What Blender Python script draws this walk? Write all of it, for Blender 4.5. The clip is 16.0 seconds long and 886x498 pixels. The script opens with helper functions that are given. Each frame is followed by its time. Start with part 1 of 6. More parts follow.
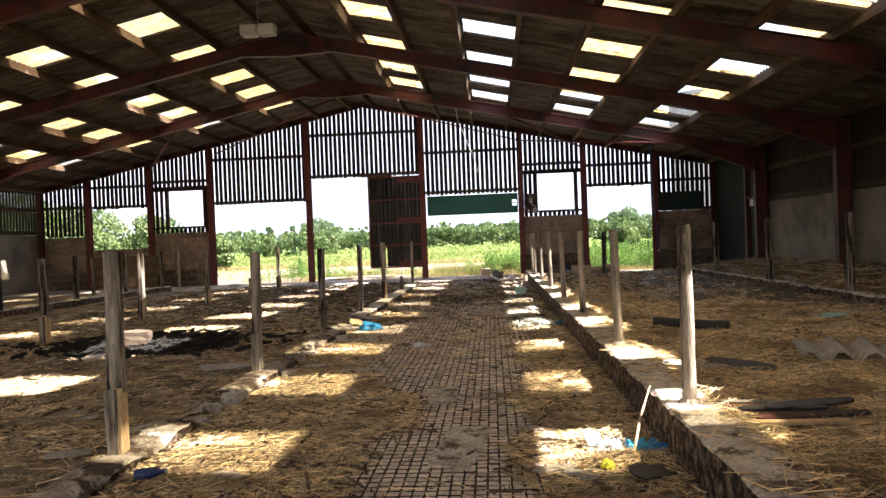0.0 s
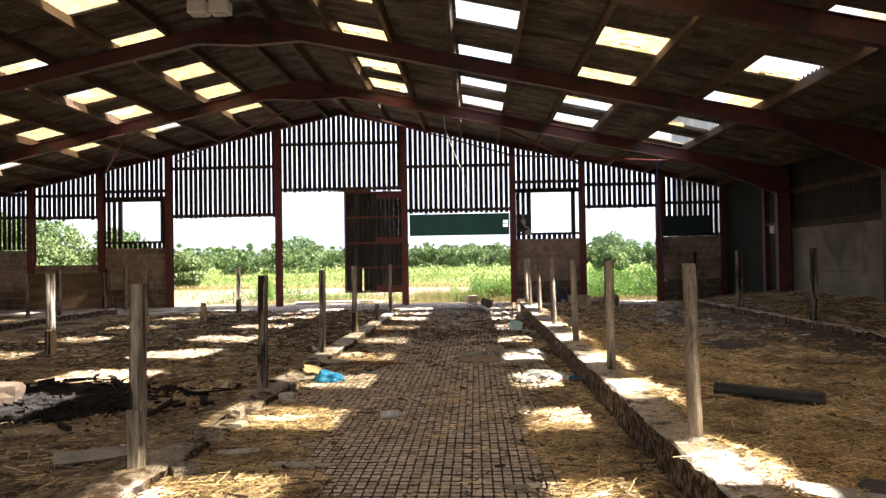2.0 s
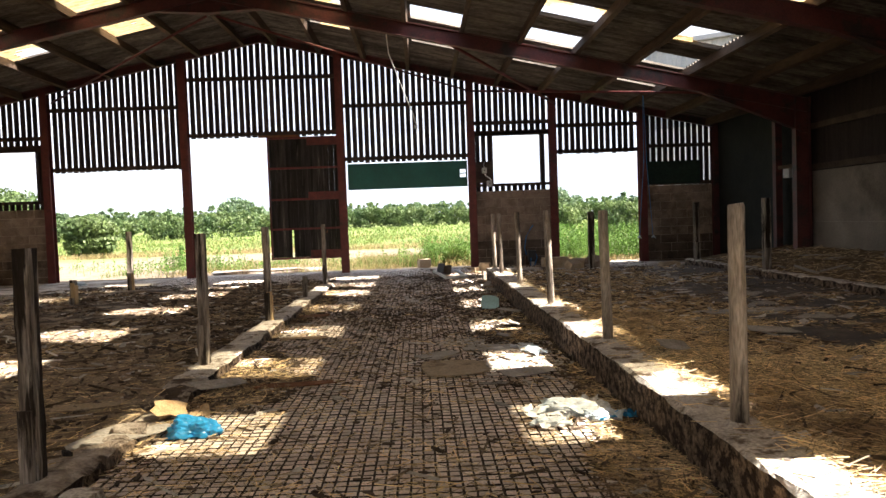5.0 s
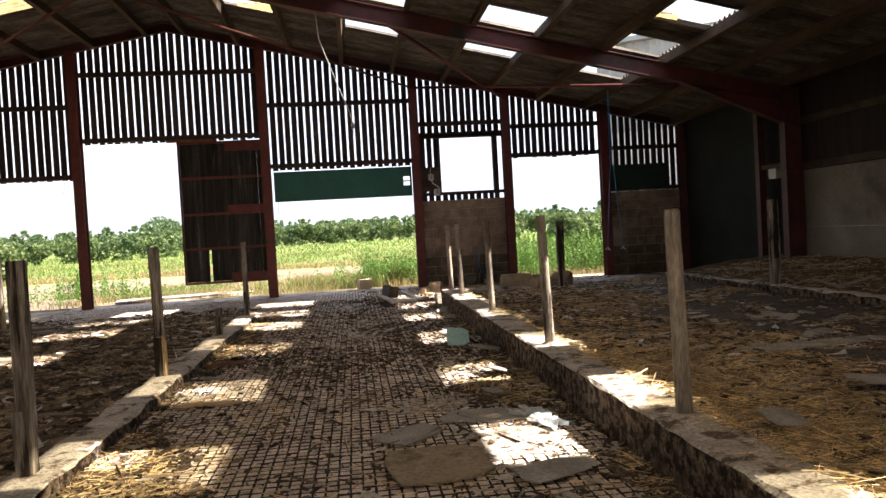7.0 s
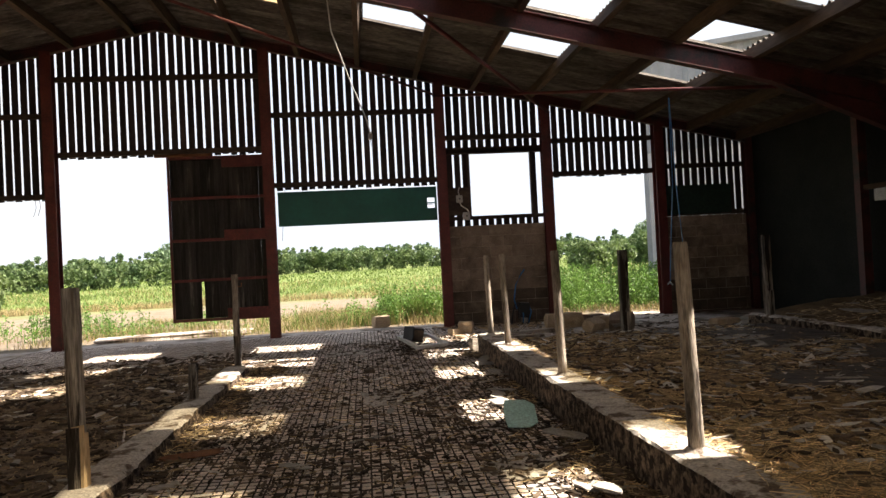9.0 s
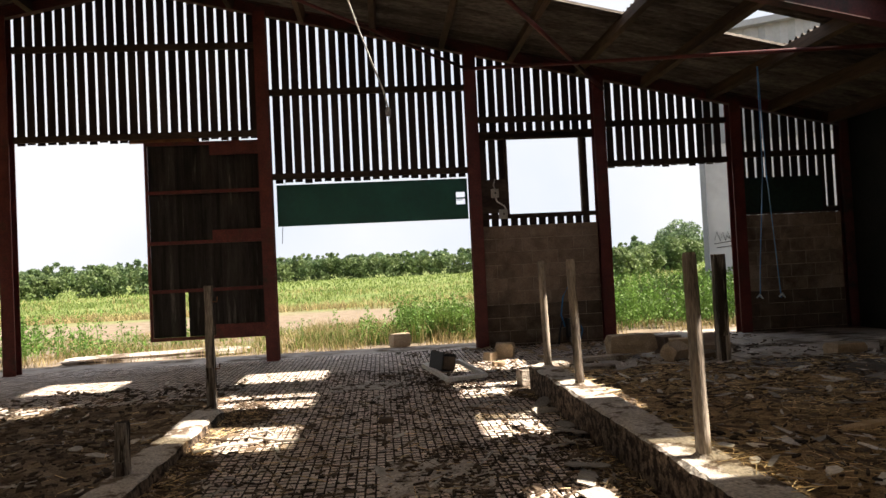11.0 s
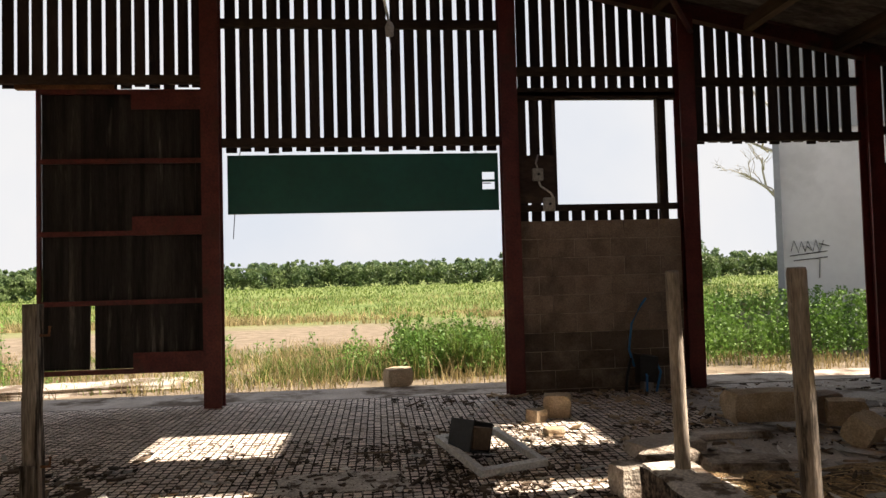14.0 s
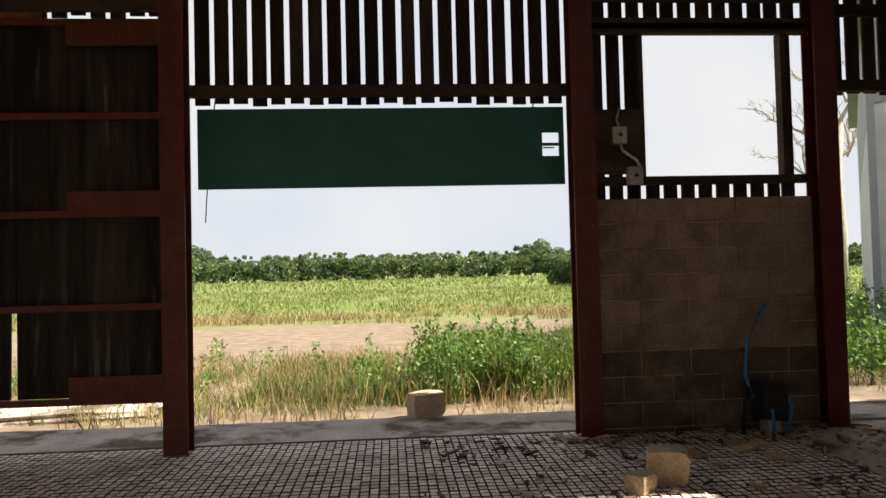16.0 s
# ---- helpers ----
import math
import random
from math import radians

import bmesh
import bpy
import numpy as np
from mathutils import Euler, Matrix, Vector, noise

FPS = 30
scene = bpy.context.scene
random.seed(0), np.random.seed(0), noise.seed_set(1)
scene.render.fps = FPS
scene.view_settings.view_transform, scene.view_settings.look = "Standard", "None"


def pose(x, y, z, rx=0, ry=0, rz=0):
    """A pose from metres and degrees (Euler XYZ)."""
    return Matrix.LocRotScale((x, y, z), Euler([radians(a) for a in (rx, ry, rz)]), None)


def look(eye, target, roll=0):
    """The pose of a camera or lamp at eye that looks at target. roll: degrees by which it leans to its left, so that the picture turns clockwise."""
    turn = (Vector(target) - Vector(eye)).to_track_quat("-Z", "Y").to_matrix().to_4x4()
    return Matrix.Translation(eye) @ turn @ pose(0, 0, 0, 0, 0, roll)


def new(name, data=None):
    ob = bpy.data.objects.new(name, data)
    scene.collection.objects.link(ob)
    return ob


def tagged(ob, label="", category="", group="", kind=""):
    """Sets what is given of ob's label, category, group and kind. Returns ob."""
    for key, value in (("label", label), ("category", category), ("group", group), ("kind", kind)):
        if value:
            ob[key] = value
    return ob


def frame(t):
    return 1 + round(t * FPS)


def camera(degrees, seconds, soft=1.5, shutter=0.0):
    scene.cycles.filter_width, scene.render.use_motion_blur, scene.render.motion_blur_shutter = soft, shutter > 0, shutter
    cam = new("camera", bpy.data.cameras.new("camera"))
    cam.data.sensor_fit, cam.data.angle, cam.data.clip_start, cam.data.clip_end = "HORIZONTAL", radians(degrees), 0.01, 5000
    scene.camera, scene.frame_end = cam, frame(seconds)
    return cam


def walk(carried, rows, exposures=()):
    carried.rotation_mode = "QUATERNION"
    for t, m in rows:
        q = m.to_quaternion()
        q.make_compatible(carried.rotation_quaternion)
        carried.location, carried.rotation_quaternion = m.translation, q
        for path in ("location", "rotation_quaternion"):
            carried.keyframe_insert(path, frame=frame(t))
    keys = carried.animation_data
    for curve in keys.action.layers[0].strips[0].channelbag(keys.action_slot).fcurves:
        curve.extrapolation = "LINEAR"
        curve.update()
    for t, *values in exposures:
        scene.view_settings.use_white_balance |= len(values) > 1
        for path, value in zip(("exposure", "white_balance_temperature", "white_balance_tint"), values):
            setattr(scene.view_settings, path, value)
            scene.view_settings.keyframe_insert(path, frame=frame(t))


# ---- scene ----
cam = camera(63.6, 16.0)
PATH = [
    (0, (-0.077, 0.5, 1.325), (-0.214, 2.495, 1.301), -2.2),
    (0.5, (-0.118, 1.122, 1.352), (-0.247, 3.118, 1.322), -1.8),
    (1, (-0.162, 1.741, 1.372), (-0.27, 3.738, 1.348), -1.1),
    (1.5, (-0.153, 2.335, 1.403), (-0.255, 4.332, 1.405), -0.6),
    (2, (-0.24, 2.912, 1.401), (-0.328, 4.91, 1.434), -0.9),
    (2.5, (-0.251, 3.531, 1.342), (-0.321, 5.53, 1.325), -1.3),
    (3, (-0.354, 4.147, 1.342), (-0.406, 6.146, 1.315), -1.4),
    (3.5, (-0.39, 4.731, 1.337), (-0.436, 6.731, 1.305), -1.8),
    (4, (-0.388, 5.344, 1.367), (-0.43, 7.343, 1.326), -1.9),
    (4.5, (-0.449, 5.968, 1.377), (-0.436, 7.966, 1.302), -1.9),
    (4.7, (-0.446, 6.232, 1.36), (-0.413, 8.23, 1.279), -1.9),
    (6.8, (-0.587, 8.691, 1.346), (-0.347, 10.674, 1.253), -3.2),
    (7, (-0.59, 8.944, 1.334), (-0.341, 10.928, 1.283), -3.2),
    (7.5, (-0.625, 9.551, 1.373), (-0.388, 11.536, 1.43), -2.6),
    (8, (-0.639, 10.157, 1.355), (-0.407, 12.143, 1.383), -2.7),
    (8.5, (-0.623, 10.746, 1.396), (-0.402, 12.734, 1.423), -2.8),
    (9, (-0.654, 11.355, 1.388), (-0.434, 13.343, 1.418), -2.9),
    (9.2, (-0.658, 11.582, 1.396), (-0.437, 13.569, 1.426), -2.8),
    (11.3, (-0.635, 14.248, 1.404), (-0.47, 16.241, 1.456), -3.0),
    (11.5, (-0.626, 14.494, 1.402), (-0.466, 16.487, 1.441), -3.1),
    (12, (-0.615, 15.111, 1.415), (-0.469, 17.105, 1.471), -2.7),
    (12.5, (-0.669, 15.723, 1.41), (-0.532, 17.717, 1.457), -2.4),
    (13, (-0.651, 16.314, 1.407), (-0.521, 18.309, 1.468), -2.6),
    (13.5, (-0.639, 16.924, 1.405), (-0.489, 18.917, 1.475), -1.8),
    (14, (-0.603, 17.496, 1.419), (-0.418, 19.486, 1.497), -1.5),
    (14.5, (-0.579, 18.087, 1.486), (-0.398, 20.078, 1.549), -1.1),
    (15, (-0.609, 18.634, 1.497), (-0.451, 20.627, 1.553), -1.0),
    (15.5, (-0.626, 19.21, 1.489), (-0.472, 21.203, 1.543), -1.2),
    (16, (-0.69, 19.774, 1.469), (-0.542, 21.767, 1.528), -1.4),
]
EXPOSURES = [(0, 2.62, 6700, 14), (4.5, 2.48, 6750, 14), (7, 2.22, 6900, 14), (9, 1.90, 7050, 14), (12, 1.57, 7300, 15), (16, 1.43, 7400, 15)]
walk(cam, [(t, look(eye, target, roll)) for t, eye, target, roll in PATH], EXPOSURES)

# ---- light ----
SUN_WAY = Vector((-0.9, 0.18, -1.0)).normalized()
world = bpy.data.worlds.new("world")
scene.world = world
world.use_nodes = True
wn = world.node_tree
sky = wn.nodes.new("ShaderNodeTexSky")
sky.sky_type, sky.sun_disc = "NISHITA", False
sky.sun_elevation, sky.sun_rotation = math.asin(-SUN_WAY.z), math.atan2(-SUN_WAY.x, -SUN_WAY.y)
sky.air_density, sky.dust_density, sky.ozone_density = 1.0, 0.3, 1.2
back = wn.nodes["Background"]
haze = wn.nodes.new("ShaderNodeHueSaturation")
haze.inputs["Saturation"].default_value = 0.5
wn.links.new(sky.outputs[0], haze.inputs["Color"])
wn.links.new(haze.outputs[0], back.inputs[0])
back.inputs[1].default_value = 0.08
sun = new("sun", bpy.data.lights.new("sun", "SUN"))
sun.data.energy, sun.data.angle, sun.data.color = 4.7, radians(0.6), (1.0, 0.95, 0.86)
sun.matrix_world = look((0, 0, 30), Vector((0, 0, 30)) + SUN_WAY)

# ---- materials ----


def rgb(c):
    return (c[0], c[1], c[2], 1.0)


def material(name, a, b, scale=4.0, rough=0.85, fine=60.0, bump=0.3, metal=0.0, stain=None, stain_scale=0.7, stain_at=(0.5, 0.62),
             stretch=(1, 1, 1), vary=0.0, island=0.0, dist=0.01, detail=6.0, grainy=0.26):
    """Two tones mixed by noise, finer grain over them, an optional third tone in blots, and relief."""
    m = bpy.data.materials.new(name)
    m.use_nodes = True
    nt = m.node_tree
    n, l = nt.nodes, nt.links
    bsdf = n["Principled BSDF"]
    geo = n.new("ShaderNodeNewGeometry")
    mp = n.new("ShaderNodeMapping")
    mp.inputs["Scale"].default_value = stretch
    l.new(geo.outputs["Position"], mp.inputs[0])
    noise1 = n.new("ShaderNodeTexNoise")
    noise1.inputs["Scale"].default_value, noise1.inputs["Detail"].default_value = scale, detail
    l.new(mp.outputs[0], noise1.inputs["Vector"])
    noise2 = n.new("ShaderNodeTexNoise")
    noise2.inputs["Scale"].default_value, noise2.inputs["Detail"].default_value = fine, 3.0
    l.new(mp.outputs[0], noise2.inputs["Vector"])
    ramp = n.new("ShaderNodeValToRGB")
    ramp.color_ramp.elements[0].position, ramp.color_ramp.elements[1].position = 0.33, 0.67
    ramp.color_ramp.elements[0].color, ramp.color_ramp.elements[1].color = rgb(a), rgb(b)
    l.new(noise1.outputs[0], ramp.inputs[0])
    col = ramp.outputs[0]
    if stain:
        noise3 = n.new("ShaderNodeTexNoise")
        noise3.inputs["Scale"].default_value, noise3.inputs["Detail"].default_value = stain_scale, 7.0
        noise3.inputs["Roughness"].default_value = 0.65
        l.new(mp.outputs[0], noise3.inputs["Vector"])
        edge = n.new("ShaderNodeMapRange")
        edge.inputs[1].default_value, edge.inputs[2].default_value = stain_at
        l.new(noise3.outputs[0], edge.inputs[0])
        mix = n.new("ShaderNodeMix")
        mix.data_type = "RGBA"
        l.new(edge.outputs[0], mix.inputs[0])
        l.new(col, mix.inputs[6])
        mix.inputs[7].default_value = rgb(stain)
        col = mix.outputs[2]
    grain = n.new("ShaderNodeMapRange")
    grain.inputs[1].default_value, grain.inputs[2].default_value = 0.3, 0.7
    grain.inputs[3].default_value, grain.inputs[4].default_value = 1 - grainy, 1 + grainy
    l.new(noise2.outputs[0], grain.inputs[0])
    value = grain.outputs[0]
    for amount, node, socket in ((vary, "ShaderNodeObjectInfo", "Random"), (island, "ShaderNodeNewGeometry", "Random Per Island")):
        if amount:
            source = n.new(node)
            span = n.new("ShaderNodeMapRange")
            span.inputs[3].default_value, span.inputs[4].default_value = 1 - amount, 1 + amount
            l.new(source.outputs[socket], span.inputs[0])
            times = n.new("ShaderNodeMath")
            times.operation = "MULTIPLY"
            l.new(value, times.inputs[0])
            l.new(span.outputs[0], times.inputs[1])
            value = times.outputs[0]
    scaled = n.new("ShaderNodeVectorMath")
    scaled.operation = "SCALE"
    l.new(col, scaled.inputs[0])
    l.new(value, scaled.inputs[3])
    l.new(scaled.outputs[0], bsdf.inputs["Base Color"])
    bsdf.inputs["Roughness"].default_value, bsdf.inputs["Metallic"].default_value = rough, metal
    if rough > 0.75:
        bsdf.inputs["Specular IOR Level"].default_value = 0.25
    if bump:
        both = n.new("ShaderNodeMath")
        both.operation = "ADD"
        l.new(noise1.outputs[0], both.inputs[0])
        l.new(noise2.outputs[0], both.inputs[1])
        bn = n.new("ShaderNodeBump")
        bn.inputs["Strength"].default_value, bn.inputs["Distance"].default_value = bump, dist
        l.new(both.outputs[0], bn.inputs["Height"])
        l.new(bn.outputs[0], bsdf.inputs["Normal"])
    return m


def leafy(name, a, b, scale=0.6, through_light=0.35):
    """Foliage: tones by noise and by leaf, part of the light passing through."""
    m = material(name, a, b, scale=scale, rough=0.6, fine=9.0, bump=0.0, island=0.35)
    n, l = m.node_tree.nodes, m.node_tree.links
    bsdf, out = n["Principled BSDF"], n["Material Output"]
    tr = n.new("ShaderNodeBsdfTranslucent")
    l.new(bsdf.inputs["Base Color"].links[0].from_socket, tr.inputs[0])
    mix = n.new("ShaderNodeMixShader")
    mix.inputs[0].default_value = through_light
    l.new(bsdf.outputs[0], mix.inputs[1])
    l.new(tr.outputs[0], mix.inputs[2])
    l.new(mix.outputs[0], out.inputs[0])
    return m


RED = material("red_oxide_steel", (0.10, 0.015, 0.014), (0.16, 0.029, 0.024), scale=5, rough=0.55, fine=40, bump=0.15, stain=(0.045, 0.02, 0.014), stain_scale=2.5, stain_at=(0.55, 0.7))
RAFTER = material("dull_red_steel", (0.072, 0.020, 0.019), (0.125, 0.030, 0.027), scale=3, rough=0.6, fine=40, bump=0.15, stain=(0.035, 0.024, 0.021), stain_scale=1.6)
# Dirt streaks down the slope also paint in shading contrast for the corrugation.
CEMENT = material("weathered_cement_sheet", (0.095, 0.080, 0.067), (0.23, 0.202, 0.172), scale=5.0, rough=0.95, fine=42, bump=0.35, stain=(0.048, 0.040, 0.033), stain_scale=1.6, stain_at=(0.46, 0.66), stretch=(0.16, 1, 1), grainy=0.34)
PURLIN = material("brown_timber", (0.052, 0.034, 0.024), (0.125, 0.082, 0.052), scale=3, rough=0.85, fine=30, bump=0.3, stretch=(1, 0.15, 1), vary=0.2)
SLAT = material("dark_weathered_board", (0.030, 0.022, 0.020), (0.056, 0.042, 0.038), scale=2.5, rough=0.9, fine=35, bump=0.4, stretch=(3, 3, 0.3), vary=0.3)
RAIL = material("dark_timber_rail", (0.05, 0.034, 0.028), (0.085, 0.06, 0.048), scale=3, rough=0.9, fine=35, bump=0.4, stretch=(0.3, 1, 1), vary=0.15)
DOORWOOD = material("grey_door_board", (0.018, 0.016, 0.015), (0.050, 0.045, 0.041), scale=4, rough=0.9, fine=45, bump=0.5, stretch=(3, 3, 0.25), vary=0.3, stain=(0.14, 0.128, 0.114), stain_scale=2.4, stain_at=(0.6, 0.72))
BLOCK = material("concrete_block", (0.24, 0.175, 0.135), (0.35, 0.27, 0.21), scale=5, rough=0.95, fine=90, bump=0.5, vary=0.13, stain=(0.10, 0.07, 0.05), stain_scale=1.3, stain_at=(0.48, 0.7), dist=0.006)
BLOCKLOW = material("dung_splashed_block", (0.085, 0.062, 0.047), (0.15, 0.112, 0.085), scale=4, rough=0.95, fine=90, bump=0.5, vary=0.13, stain=(0.26, 0.20, 0.155), stain_scale=1.6, stain_at=(0.52, 0.68), dist=0.006)
MORTAR = material("mortar", (0.36, 0.29, 0.23), (0.46, 0.38, 0.31), scale=8, rough=0.95, fine=90, bump=0.4, stain=(0.12, 0.09, 0.07), stain_scale=1.5)
PANEL = material("concrete_panel", (0.19, 0.165, 0.14), (0.28, 0.25, 0.215), scale=1.3, rough=0.95, fine=60, bump=0.3, stain=(0.14, 0.12, 0.10), stain_scale=0.6)
KERB = material("worn_concrete_kerb", (0.44, 0.395, 0.345), (0.66, 0.61, 0.55), scale=5, rough=0.95, fine=55, bump=0.7, stain=(0.15, 0.110, 0.080), stain_scale=6.0, stain_at=(0.52, 0.60), dist=0.015, grainy=0.36)
PAVER = material("grooved_concrete", (0.57, 0.475, 0.41), (0.80, 0.70, 0.62), scale=3.0, rough=0.9, fine=70, bump=0.5, vary=0.18, island=0.2, stain=(0.30, 0.225, 0.17), stain_scale=1.5, stain_at=(0.60, 0.72), dist=0.006)
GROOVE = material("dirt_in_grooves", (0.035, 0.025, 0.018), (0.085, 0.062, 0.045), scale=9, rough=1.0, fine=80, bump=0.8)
LITTER = material("trodden_dung_and_straw", (0.19, 0.14, 0.098), (0.42, 0.33, 0.23), scale=9.0, rough=1.0, fine=75, bump=1.0, stain=(0.075, 0.055, 0.040), stain_scale=2.6, stain_at=(0.52, 0.64), dist=0.03, grainy=0.5)
BEDDING = material("golden_straw_bedding", (0.25, 0.160, 0.083), (0.55, 0.395, 0.215), scale=14.0, rough=0.95, fine=85, bump=1.0, stain=(0.11, 0.072, 0.043), stain_scale=2.2, stain_at=(0.54, 0.66), dist=0.03, grainy=0.55)
SLABS = material("dusty_concrete", (0.40, 0.345, 0.295), (0.58, 0.515, 0.45), scale=2.4, rough=0.95, fine=60, bump=0.4, stain=(0.13, 0.095, 0.068), stain_scale=1.3, stain_at=(0.49, 0.6))
STRAW = material("golden_straw", (0.54, 0.385, 0.19), (0.84, 0.655, 0.38), scale=3, rough=0.6, fine=20, bump=0.0, island=0.7, stain=(0.27, 0.18, 0.095), stain_scale=1.4)
CHAFF = material("old_brown_chaff", (0.17, 0.125, 0.085), (0.46, 0.36, 0.24), scale=5, rough=0.85, fine=20, bump=0.0, island=0.7)
SPLINTER = material("old_wood_splinters", (0.10, 0.07, 0.045), (0.30, 0.22, 0.15), scale=4, rough=0.9, fine=40, bump=0.2, island=0.6)
DUNG = material("dark_litter_bits", (0.055, 0.040, 0.029), (0.17, 0.125, 0.090), scale=3, rough=1.0, fine=30, bump=0.0, island=0.6)
CHIP = material("pale_scraps", (0.42, 0.39, 0.35), (0.68, 0.65, 0.60), scale=3, rough=0.8, fine=30, bump=0.2, island=0.45)
STAKE = material("weathered_post_wood", (0.105, 0.083, 0.066), (0.44, 0.385, 0.33), scale=8, rough=0.9, fine=45, bump=0.9, stretch=(3.0, 3.0, 0.22), vary=0.2, stain=(0.030, 0.022, 0.017), stain_scale=3.6, stain_at=(0.48, 0.54), dist=0.014, grainy=0.42)
POLE = material("weathered_round_pole", (0.22, 0.18, 0.145), (0.47, 0.40, 0.33), scale=6, rough=0.85, fine=45, bump=0.6, stretch=(3.0, 3.0, 0.4), vary=0.15, stain=(0.040, 0.030, 0.024), stain_scale=1.5, stain_at=(0.53, 0.61), dist=0.01, grainy=0.34)
RAW = material("pale_raw_wood", (0.48, 0.33, 0.18), (0.62, 0.46, 0.28), scale=6, rough=0.85, fine=40, bump=0.4, stretch=(2.5, 2.5, 0.35))
GREEN = material("dark_green_paint", (0.004, 0.112, 0.092), (0.007, 0.138, 0.114), scale=2, rough=0.45, fine=15, bump=0.05, grainy=0.08)
# Darker copy of the green: the sheet's backlit shade is in the colour.
DARKGREEN = material("backlit_green_sheet", (0.010, 0.030, 0.023), (0.016, 0.042, 0.032), scale=2, rough=0.7, fine=15, bump=0.05)
WHITE = material("white_plastic", (0.72, 0.72, 0.70), (0.82, 0.82, 0.80), scale=8, rough=0.5, fine=50, bump=0.1)
GREYPLASTIC = material("grey_plastic", (0.42, 0.41, 0.39), (0.55, 0.54, 0.52), scale=8, rough=0.5, fine=50, bump=0.1)
BLACK = material("black_plastic", (0.012, 0.012, 0.013), (0.03, 0.03, 0.032), scale=6, rough=0.4, fine=40, bump=0.1)
PAINT = material("off_white_cladding", (0.62, 0.62, 0.61), (0.70, 0.70, 0.69), scale=0.8, rough=0.8, fine=6, bump=0.0, stain=(0.56, 0.56, 0.545), stain_scale=0.35, grainy=0.03)
GREYSHEET = material("pale_grey_cladding", (0.27, 0.29, 0.30), (0.36, 0.38, 0.39), scale=1.0, rough=0.6, fine=15, bump=0.0, grainy=0.06)
ASH = material("ash_and_char", (0.010, 0.009, 0.009), (0.035, 0.032, 0.03), scale=7, rough=1.0, fine=60, bump=1.0, dist=0.02)
CARD = material("damp_cardboard", (0.32, 0.25, 0.17), (0.42, 0.34, 0.24), scale=4, rough=0.9, fine=40, bump=0.2, stain=(0.2, 0.15, 0.1), stain_scale=4)
SHEETBIT = material("grey_sheet_fragment", (0.30, 0.28, 0.25), (0.44, 0.41, 0.37), scale=5, rough=0.9, fine=50, bump=0.3)
BLUEBAG = material("blue_plastic_bag", (0.015, 0.24, 0.52), (0.03, 0.34, 0.66), scale=7, rough=0.35, fine=25, bump=0.5)
PALEBAG = material("pale_blue_plastic", (0.45, 0.55, 0.62), (0.72, 0.74, 0.75), scale=5, rough=0.4, fine=25, bump=0.4)
TURQUOISE = material("turquoise_foam", (0.36, 0.60, 0.58), (0.42, 0.66, 0.64), scale=6, rough=0.7, fine=60, bump=0.1)
DARKBLUE = material("dark_blue_enamel", (0.012, 0.025, 0.09), (0.03, 0.05, 0.16), scale=20, rough=0.35, fine=60, bump=0.05)
BLUEHOSE = material("blue_hose", (0.02, 0.19, 0.50), (0.04, 0.25, 0.60), scale=8, rough=0.4, fine=40, bump=0.05)
RUST = material("rusty_metal", (0.14, 0.06, 0.03), (0.25, 0.12, 0.06), scale=8, rough=0.85, fine=60, bump=0.4)
GALV = material("dull_galvanised_sheet", (0.20, 0.20, 0.195), (0.29, 0.29, 0.28), scale=4, rough=0.5, fine=40, bump=0.1, metal=0.4)
CLAY = material("buff_block_rubble", (0.42, 0.31, 0.20), (0.56, 0.44, 0.31), scale=6, rough=0.95, fine=70, bump=0.6, vary=0.12)
YELLOW = material("yellow_plastic", (0.55, 0.55, 0.03), (0.68, 0.66, 0.06), scale=6, rough=0.4, fine=40, bump=0.1)
GRASS = leafy("meadow_grass", (0.066, 0.128, 0.017), (0.17, 0.222, 0.048), scale=0.35)
DRYGRASS = leafy("dry_grass", (0.25, 0.19, 0.085), (0.38, 0.30, 0.14), scale=0.5)
WEED = leafy("weed_leaf", (0.075, 0.17, 0.026), (0.155, 0.28, 0.055), scale=0.8)
HEDGE = leafy("hedge_leaf", (0.052, 0.103, 0.036), (0.155, 0.212, 0.075), scale=0.5)
FARTREE = leafy("far_tree_leaf", (0.11, 0.17, 0.09), (0.15, 0.22, 0.12), scale=0.1)
BARK = material("grey_bark", (0.30, 0.27, 0.23), (0.42, 0.39, 0.34), scale=3, rough=0.9, fine=30, bump=0.5)


